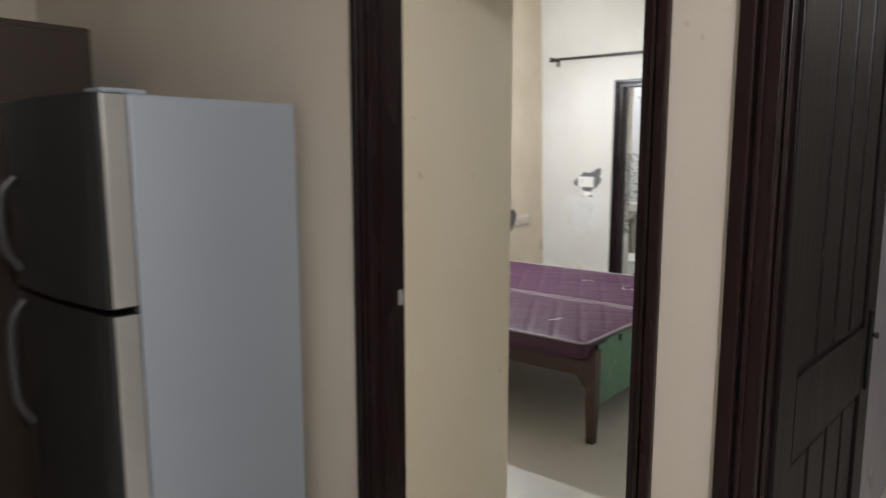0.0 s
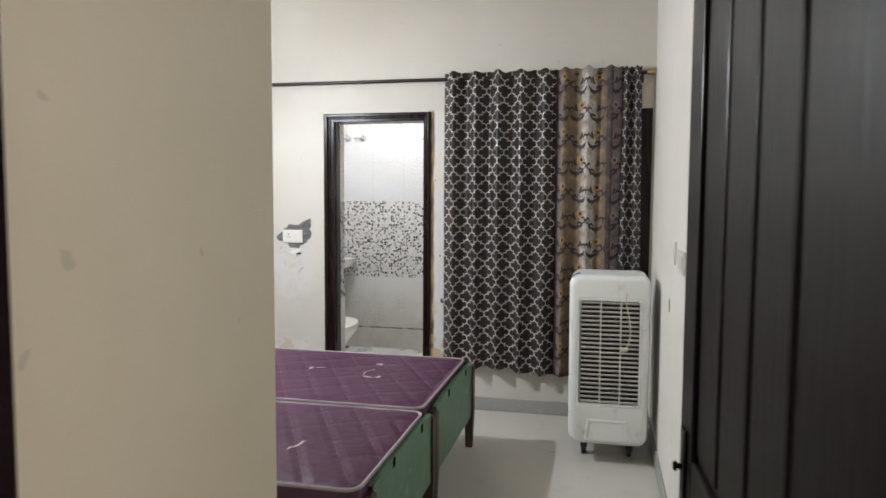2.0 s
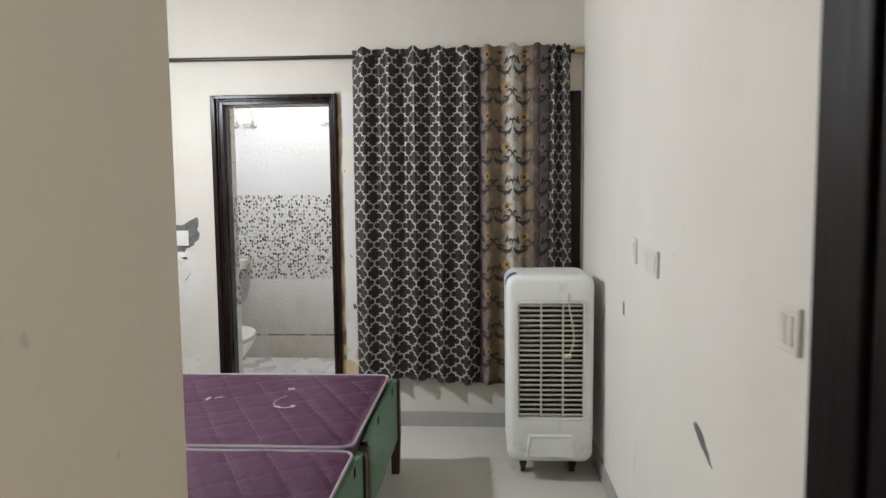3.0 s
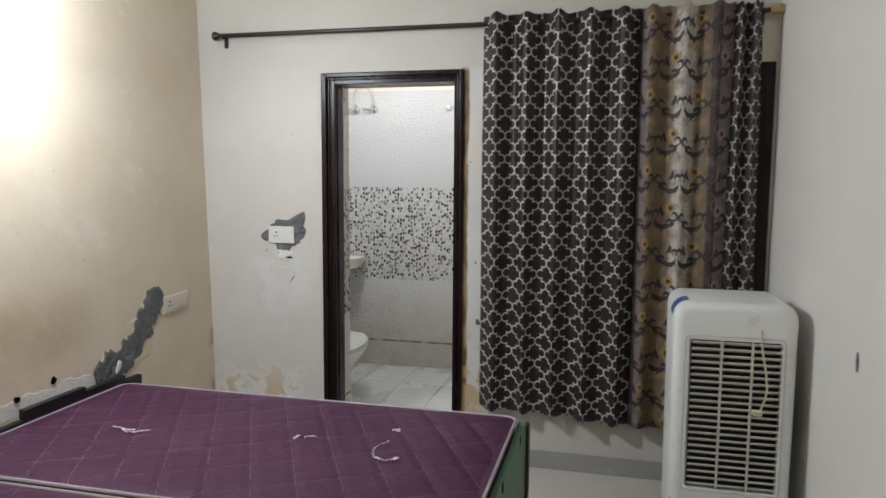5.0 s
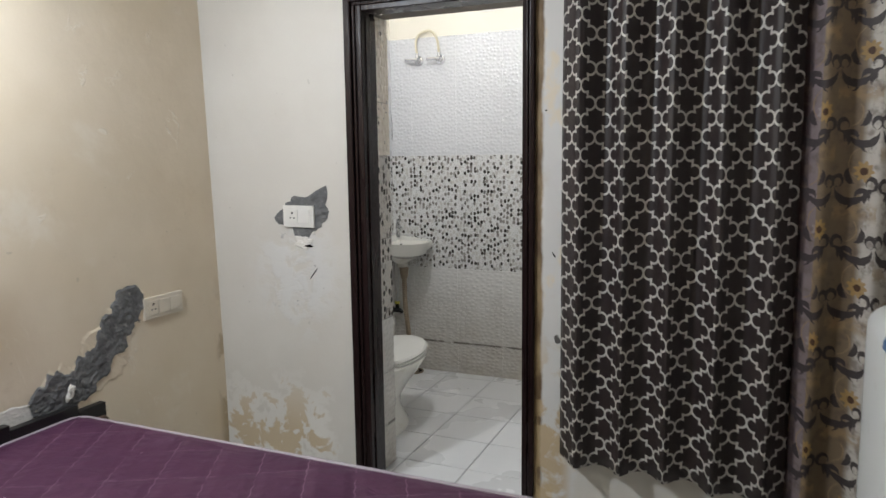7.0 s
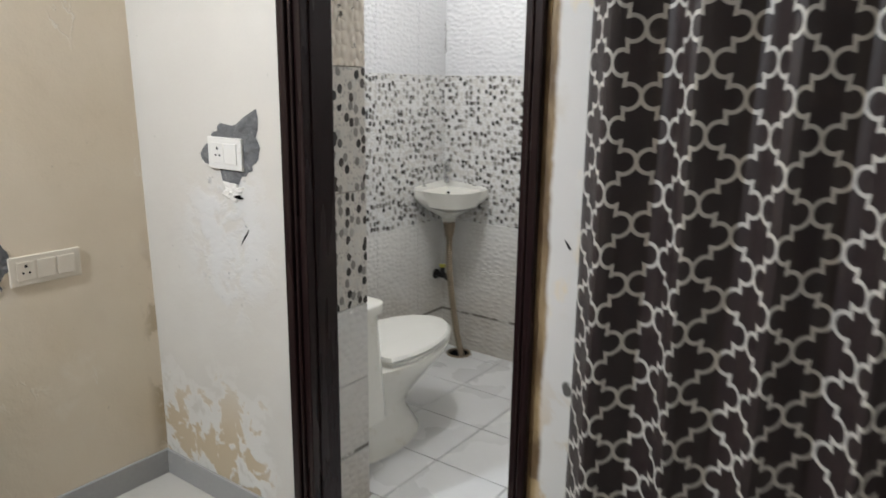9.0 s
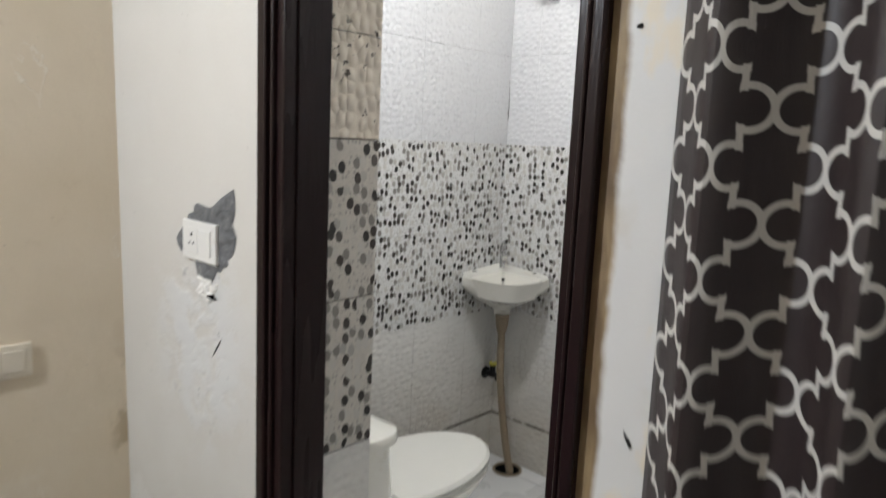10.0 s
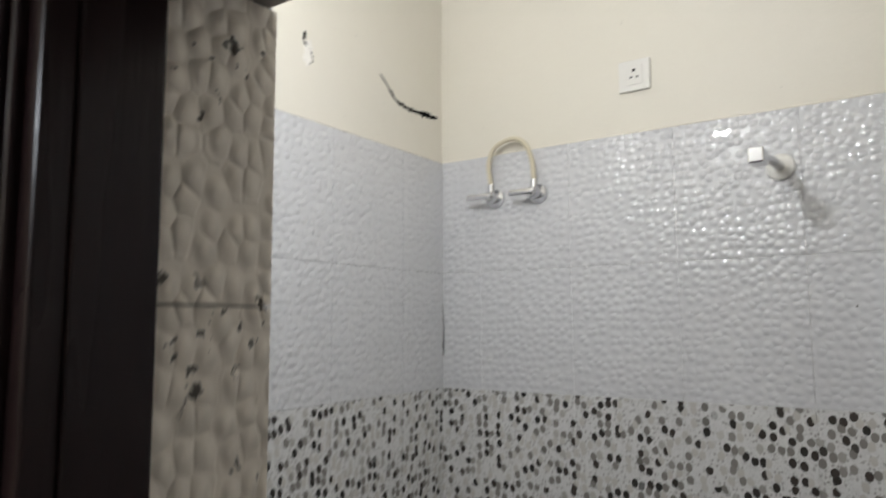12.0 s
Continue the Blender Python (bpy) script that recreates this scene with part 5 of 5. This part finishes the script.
def corner_basin():
    """A small wash basin hung in the corner, with tap, hose and waste pipe."""
    x0, y0 = BXL + 0.008, BYF - 0.008
    b = thing("wash_basin", (x0 + 0.15, y0 - 0.15, 0.70), "white ceramic corner wash basin hung on the tiles", "basin")
    leg, n = 0.285, 30

    def lift(px, py, z):
        # the ledge behind the bowl stands higher than the front lip
        return 0.028 * max(0.0, 1 - (px - py) / 0.40) if z > 0.80 else 0.0

    def plan(scale, z, sh=0.0):
        # straight sides on the two walls, cut corners, bowed front
        pts = [(0.0, 0.0), (leg * 0.5, 0.0), (leg * 0.86, 0.0), (leg, -0.035)]
        for k in range(1, n - 8):
            a = k / (n - 8)
            bow = 0.085 * math.sin(math.pi * a)
            px, py = leg + (0.035 - leg) * a, -0.035 - (leg - 0.035) * a
            pts.append((px + bow, py - bow))
        pts += [(0.035, -leg), (0.0, -leg * 0.86), (0.0, -leg * 0.5)]
        cx, cy = leg * 0.36 + sh, -leg * 0.36 - sh
        out = [(cx + (px - cx) * scale, cy + (py - cy) * scale) for px, py in pts]
        return [(x0 + px, y0 + py, z + lift(px, py, z)) for px, py in out]

    def mouth(s, z):
        return [(x0 + 0.155 + (px - leg * 0.36) * s, y0 - 0.155 + (py + leg * 0.36) * s, z) for px, py in [(p[0] - x0, p[1] - y0) for p in plan(1.0, 0)]]

    rim = 0.884
    loops = [plan(0.17, rim - 0.165), plan(0.20, rim - 0.140), plan(0.34, rim - 0.122), plan(0.62, rim - 0.095), plan(0.86, rim - 0.066), plan(0.965, rim - 0.046), plan(1.0, rim - 0.032), plan(1.0, rim - 0.008), plan(0.985, rim),
             mouth(0.80, rim + 0.006), mouth(0.755, rim - 0.012), mouth(0.64, rim - 0.07), mouth(0.30, rim - 0.095), mouth(0.08, rim - 0.10)]
    part("bowl", loft(loops), "ceramic", b, smooth=True)
    part("waste", disc((x0 + 0.15, y0 - 0.15, rim - 0.099), (0, 0, 1), 0.018, 0.003), "chrome", b, smooth=True)
    part("overflow", disc((x0 + 0.095, y0 - 0.095, rim - 0.022), (0.6, -0.6, 0.5), 0.007, 0.003), "hole", b)
    for dx, dy in ((0.21, -0.035), (0.035, -0.21)):
        part("tap_hole", disc((x0 + dx, y0 + dy, rim + 0.017), (0, 0, 1), 0.009, 0.002), "hole", b)
    tap = part("tap", tube(curve_points([(x0 + 0.055, y0 - 0.055, rim + 0.02), (x0 + 0.055, y0 - 0.055, rim + 0.075), (x0 + 0.075, y0 - 0.075, rim + 0.092), (x0 + 0.11, y0 - 0.11, rim + 0.075)], 6), 0.011, 10), "chrome", b, "chrome pillar tap", True)
    part("tap_lever", tube([(x0 + 0.055, y0 - 0.055, rim + 0.08), (x0 + 0.055, y0 - 0.055, rim + 0.115), (x0 + 0.062, y0 - 0.062, rim + 0.13)], [0.013, 0.012, 0.007], 10), "chrome", tap, smooth=True)
    part("trap", tube([(x0 + 0.13, y0 - 0.13, rim - 0.16), (x0 + 0.13, y0 - 0.13, rim - 0.20), (x0 + 0.13, y0 - 0.13, rim - 0.23)], [0.030, 0.026, 0.020], 14), "hose", b, "stained waste trap", True)
    run = curve_points([(x0 + 0.13, y0 - 0.13, rim - 0.23), (x0 + 0.135, y0 - 0.125, 0.45), (x0 + 0.155, y0 - 0.10, 0.20), (x0 + 0.185, y0 - 0.085, BZ + 0.004)], 34)
    part("waste_hose", tube(run, 0.0155, 12, 0.09), "hose", b, "brown stained corrugated waste hose", True)
    return b


corner_basin()
dr = thing("floor_drain", (-2.985, 6.755, BZ), "round dark floor drain taking the waste hose", "drain")
part("rim", tube([(-2.985 + 0.058 * math.cos(a), 6.755 + 0.058 * math.sin(a), BZ + 0.003) for a in (2 * math.pi * k / 28 for k in range(30))], 0.006, 6), "hose", dr, smooth=True)
part("hole", disc((-2.985, 6.755, BZ - 0.004), (0, 0, 1), 0.056, 0.005, 28), "hole", dr)

av = thing("angle_valve", (BXL + 0.008, 6.765, 0.44), "dark metal angle valve with a yellow cap and supply hose", "valve")
part("flange", disc((BXL + 0.008, 6.765, 0.43), (1, 0, 0), 0.026, 0.010), "black_metal", av, smooth=True)
part("body", tube([(BXL + 0.012, 6.765, 0.43), (BXL + 0.03, 6.765, 0.43), (BXL + 0.055, 6.765, 0.43), (BXL + 0.075, 6.765, 0.43)], [0.011, 0.015, 0.016, 0.012], 12), "black_metal", av, smooth=True)
part("handle", boxes(((BXL + 0.072, 6.750, 0.410), (BXL + 0.088, 6.780, 0.430)), bevel=0.005), "black_metal", av)
part("outlet", tube([(BXL + 0.05, 6.765, 0.43), (BXL + 0.05, 6.765, 0.475)], 0.012, 12), "black_metal", av, smooth=True)
part("cap", tube([(BXL + 0.05, 6.765, 0.473), (BXL + 0.05, 6.765, 0.487)], 0.0165, 12), "yellow", av, "yellow plastic nut", True)
part("supply_hose", tube(curve_points([(BXL + 0.05, 6.765, 0.485), (BXL + 0.055, 6.775, 0.60), (BXL + 0.06, 6.78, 0.72), (BXL + 0.062, 6.79, 0.80)], 8), 0.0055, 8), "steel_hose", av, "braided steel supply hose", True)

taps = thing("geyser_taps", (-2.876, BYF - 0.01, 2.000), "pair of chrome stop taps joined by a looped cream hose", "taps")
for x in (-2.949, -2.803):
    body = part("tap_body", tube([(x, BYF - 0.006, 2.000), (x, BYF - 0.014, 2.000), (x, BYF - 0.016, 2.000), (x, BYF - 0.05, 2.000), (x, BYF - 0.056, 2.000)], [0.031, 0.029, 0.016, 0.016, 0.012], 16), "chrome", taps, smooth=True)
    part("lever", boxes(((x - 0.072, BYF - 0.066, 1.992), (x + 0.012, BYF - 0.054, 2.010)), bevel=0.005, segs=3), "chrome", body, "chrome lever handle", True)
    part("outlet", tube([(x, BYF - 0.035, 2.005), (x, BYF - 0.035, 2.040)], 0.010, 12), "chrome", body, smooth=True)
arch = curve_points([(-2.949, BYF - 0.035, 2.035), (-2.956, BYF - 0.035, 2.105), (-2.932, BYF - 0.035, 2.155), (-2.876, BYF - 0.035, 2.172), (-2.836, BYF - 0.035, 2.155), (-2.811, BYF - 0.035, 2.105), (-2.803, BYF - 0.035, 2.035)], 8)
part("loop_hose", tube(arch, 0.0075, 10), "cord", taps, "cream plastic loop hose", True)

sh = thing("shower_arm", (-2.150, BYF - 0.01, 1.994), "short chrome shower arm on a white wall flange", "shower arm")
part("flange", tube([(-2.150, BYF - 0.006, 1.994), (-2.150, BYF - 0.016, 1.994), (-2.150, BYF - 0.024, 1.994)], [0.034, 0.032, 0.02], 20), "switch", sh, "white flange", True)
part("arm", tube(curve_points([(-2.150, BYF - 0.02, 1.994), (-2.156, BYF - 0.12, 1.992), (-2.162, BYF - 0.21, 1.98)], 6), 0.012, 12), "chrome", sh, smooth=True)
part("nozzle", boxes(((-2.18, BYF - 0.255, 1.96), (-2.146, BYF - 0.205, 1.996)), bevel=0.004), "chrome", sh)


def crack(points, radius, seed):
    pts = [p + Vector((0, 0.010 * noise.noise((i * 0.9, seed, 2)), 0.012 * noise.noise((i * 1.1, seed, 5)))) for i, p in enumerate(curve_points(points, 10))]
    rad = [radius * (0.25 + 0.9 * i / len(pts)) * (0.5 + 1.1 * abs(noise.noise((i * 0.9, seed, 0)))) for i in range(len(pts))]
    return tagged(part("plaster_crack", tube(pts, rad, 6), "hole"), "thin dark crack in the cream plaster", "crack")


crack([(BXL, 6.512, 2.35), (BXL, 6.55, 2.32), (BXL, 6.587, 2.29), (BXL, 6.64, 2.279), (BXL, 6.70, 2.279), (BXL, 6.80, 2.284)], 0.0085, 3)
crack([(BXL, 6.225, 2.325), (BXL, 6.207, 2.345), (BXL, 6.21, 2.368)], 0.0060, 7)
crack([(BXL, 6.222, 2.285), (BXL, 6.238, 2.305), (BXL, 6.226, 2.330)], 0.0030, 8)
blob("plaster_chip", (BXL - 0.001, 6.222, 2.315), (0, 1, 0), (0, 0, 1), 0.016, 0.036, (1, 0, 0), 0.003, "plaster", "small flaked white chip in the cream paint", "plaster chip", 61, 0.5)
bead_x = tube([Vector((BXL + 0.1 * k, BYF - 0.004, 2.140 + 0.002 * noise.noise((k * 1.7, 3, 0)))) for k in range(16)], [0.0030 + 0.002 * noise.noise((k * 2.3, 9, 0)) for k in range(16)], 6)
structure("trim_tile_top_north", bead_x, "paint_bath", "uneven cream paint bead along the tile top", "grout line")
bead_y = tube([Vector((BXL + 0.004, BYN + 0.1 * k, 2.140 + 0.002 * noise.noise((k * 1.7, 5, 0)))) for k in range(14)], [0.0030 + 0.002 * noise.noise((k * 2.3, 7, 0)) for k in range(14)], 6)
structure("trim_tile_top_west", bead_y, "paint_bath", "uneven cream paint bead along the tile top", "grout line")
crack([(BXL + 0.008, BYF - 0.012, 1.68), (BXL + 0.010, BYF - 0.010, 1.60), (BXL + 0.008, BYF - 0.010, 1.52)], 0.0018, 9)

# ---- hall things ----
def fridge(x1, y0, w, depth, h):
    """A two-door refrigerator with its back to the hall wall."""
    x0 = x1 - w
    f = thing("refrigerator", ((x0 + x1) / 2, y0 + depth / 2, 0), "two-door refrigerator, dark steel front and grey sides", "refrigerator")
    part("cabinet", boxes(((x0, y0 + 0.085, 0.04), (x1, y0 + depth, h)), bevel=0.006, segs=3), "fridge_side", f, smooth=True)
    for z0, z1 in ((0.07, h * 0.672), (h * 0.682, h)):
        n = 10
        prof = [(x1, y0 + 0.078), (x1, y0 + 0.030), (x1 - 0.010, y0 + 0.014)] + [(x1 - 0.02 - (w - 0.04) * k / n, y0 + 0.008 - 0.018 * math.sin(math.pi * k / n)) for k in range(n + 1)] + [(x0 + 0.010, y0 + 0.014), (x0, y0 + 0.03), (x0, y0 + 0.078)]
        d = part("door", loft([[(x, y, z) for x, y in prof] for z in (z0, z0 + 0.004, z1 - 0.004, z1)]), "fridge_front", f, "dark brushed steel door", True)
        part("door_edge", boxes(((x1 - 0.008, y0 + 0.022, z0 + 0.002), (x1 + 0.0015, y0 + 0.080, z1 - 0.002)), bevel=0.003), "fridge_trim", d, "silver door edge")
        part("handle", tube(curve_points([(x0 + 0.10, y0 - 0.005, z0 + (0.30 if z0 > 0.5 else 0.62)), (x0 + 0.095, y0 - 0.04, z0 + (0.25 if z0 > 0.5 else 0.70)), (x0 + 0.095, y0 - 0.04, z0 + (0.12 if z0 > 0.5 else 0.90)), (x0 + 0.10, y0 - 0.005, z0 + (0.05 if z0 > 0.5 else 0.97))], 6), 0.014, 10), "fridge_handle", d, "dark grey curved handle", smooth=True)
    part("hinge_cover", boxes(((x1 - 0.10, y0 + 0.03, h), (x1 - 0.015, y0 + 0.14, h + 0.013)), bevel=0.005), "fridge_side", f, "grey hinge cover")
    part("gasket", boxes(((x0 + 0.006, y0 + 0.076, 0.07), (x1 - 0.006, y0 + 0.087, h - 0.003))), "rubber", f)
    for x in (x0 + 0.05, x1 - 0.05):
        for y in (y0 + 0.14, y0 + depth - 0.06):
            part("foot", disc((x, y, 0), (0, 0, 1), 0.02, 0.042), "rubber", f)
    return f


fridge(-1.406, 0.415, 0.58, 0.565, 1.576)
cup = thing("cupboard", (-2.66, 0.3, 0), "tall dark brown wooden cupboard", "cupboard")
part("body", boxes(((-2.95, -0.25, 0.0), (-2.25, 0.80, 1.85)), bevel=0.006), "cupboard", cup)
for y0, y1 in ((-0.24, 0.27), (0.28, 0.79)):
    part("door", boxes(((-2.249, y0, 0.08), (-2.232, y1, 1.83)), bevel=0.004), "cupboard", cup)

# ---- tiles, last ----
TILE_MESH = {}


def tile_mesh(kind, w, h, t=0.0065):
    """One tile standing in the x-z plane with its face to -y, edges eased; shared by its like."""
    key = (kind, round(w, 4), round(h, 4))
    if key not in TILE_MESH:
        b = 0.0006
        bm = loft([[(0, 0, 0), (w, 0, 0), (w, 0, h), (0, 0, h)], [(0, -t + b, 0), (w, -t + b, 0), (w, -t + b, h), (0, -t + b, h)],
                   [(b, -t, b), (w - b, -t, b), (w - b, -t, h - b), (b, -t, h - b)]])
        bmesh.ops.recalc_face_normals(bm, faces=bm.faces[:])
        me = bpy.data.meshes.new("tile")
        bm.to_mesh(me)
        bm.free()
        me.materials.append(M[kind])
        TILE_MESH[key] = me
    return TILE_MESH[key]


def lay(kind, m, w, h, parent):
    ob = new("tile", tile_mesh(kind, w, h))
    ob.parent = parent
    ob.matrix_basis = m
    return ob


ROWS_Z = ((BZ, 0.228, "tile_low"), (0.228, 0.470, "tile_low"), (0.470, 0.712, "tile_low"), (0.712, 1.065, "tile_pebble"), (1.065, 1.418, "tile_pebble"), (1.418, 1.778, "tile_white"), (1.778, 2.138, "tile_white"))
GAP = 0.0006


def tile_wall(name, origin, turn, length, first, skip=None, label=""):
    """Courses of tiles along a wall from origin; turn is the wall's heading in degrees; first is the width of the first tile."""
    w = thing(name, origin, label, "wall tiles", kind="structure")
    cuts = [0.0]
    x = first
    while x < length - 0.02:
        cuts.append(x)
        x += 0.30
    cuts.append(length)
    for z0, z1, kind in ROWS_Z:
        for a, b in zip(cuts, cuts[1:]):
            if skip and skip(a, b, z0, z1):
                continue
            m = pose(0, 0, 0, 0, 0, turn) @ Matrix.Translation((a + GAP / 2, 0, z0 - origin[2] + GAP / 2))
            lay(kind, m, b - a - GAP, z1 - z0 - GAP, w)
    return w


tile_wall("tiles_north", (BXL, BYF, BZ), 0, BXR - BXL, 0.147, label="glossy white, pebble-print and stained wall tiles")
tile_wall("tiles_west", (BXL, BYN, BZ), 90, BYF - BYN, 0.20, label="glossy white, pebble-print and stained wall tiles")
tile_wall("tiles_east", (BXR, BYF, BZ), -90, BYF - BYN, 0.30, label="glossy white, pebble-print and stained wall tiles")
tile_wall("tiles_door_side", (DL + 0.038, BYN, BZ), 180, DL + 0.038 - BXL, 0.30, label="glossy white, pebble-print and stained wall tiles")

JAMB_Z = ROWS_Z[:3] + tuple((a, b, "tile_pebble_jamb") for a, b, _ in ROWS_Z[3:5]) + ((1.418, 1.640, "tile_jamb"), (1.640, DH - 0.047, "tile_jamb"))
jt = thing("tiles_jamb", (DL + 0.039, 5.361, BZ), "cream embossed and pebble-print tiles lining the door reveal", "wall tiles", kind="structure")
for x, turn, y in ((DL + 0.039, 90, 5.361), (DR - 0.039, -90, BYN)):
    for z0, z1, kind in JAMB_Z:
        m = Matrix.Translation((x - jt.location.x, y - jt.location.y, 0)) @ pose(0, 0, 0, 0, 0, turn) @ Matrix.Translation((0, 0, z0 - BZ + GAP / 2))
        lay(kind, m, BYN - 5.361 + 0.0065, z1 - z0 - 0.003, jt)
structure("door_reveal", boxes(((DL, 5.361, BZ - 0.006), (DL + 0.038, BYN, DH)), ((DR - 0.038, 5.361, BZ - 0.006), (DR, BYN, DH)), ((DL + 0.038, 5.361, DH - 0.045), (DR - 0.038, BYN, DH))), "grout", "rough plaster bed of the door reveal", "wall")

ft = thing("tiles_floor", (BXL, BYN, BZ - 0.0065), "pale grey square bathroom floor tiles with dark joints", "floor tiles", kind="structure")
xs = [0.0] + [0.10 + 0.30 * k for k in range(5)] + [BXR - BXL]
ys = [-0.15] + [0.03 + 0.30 * k for k in range(5)] + [BYF - BYN]
for a, b in zip(xs, xs[1:]):
    for c, d in zip(ys, ys[1:]):
        lo, hi = a, b
        if c < 0:
            lo, hi = max(a, DL + 0.04 - BXL), min(b, DR - 0.04 - BXL)
            if hi - lo < 0.02:
                continue
        m = Matrix.Translation((lo + 0.002, c + 0.002, 0)) @ Matrix(((1, 0, 0, 0), (0, 0, 1, 0), (0, -1, 0, 0), (0, 0, 0, 1)))
        lay("tile_floor", m, hi - lo - 0.004, d - c - 0.004, ft)

kt = thing("tiles_kitchen", (XR + T + 0.03, 1.2, 0.0), "bluish and pink kitchen wall tiles, rough upper edge", "wall tiles", kind="structure")
for k in range(12):
    for j in range(5):
        m = pose(0, 0, 0, 0, 0, 90) @ Matrix.Translation((0.3 * k, 0, 0.27 * j))
        lay("tile_kitchen", m, 0.298, 0.268, kt)
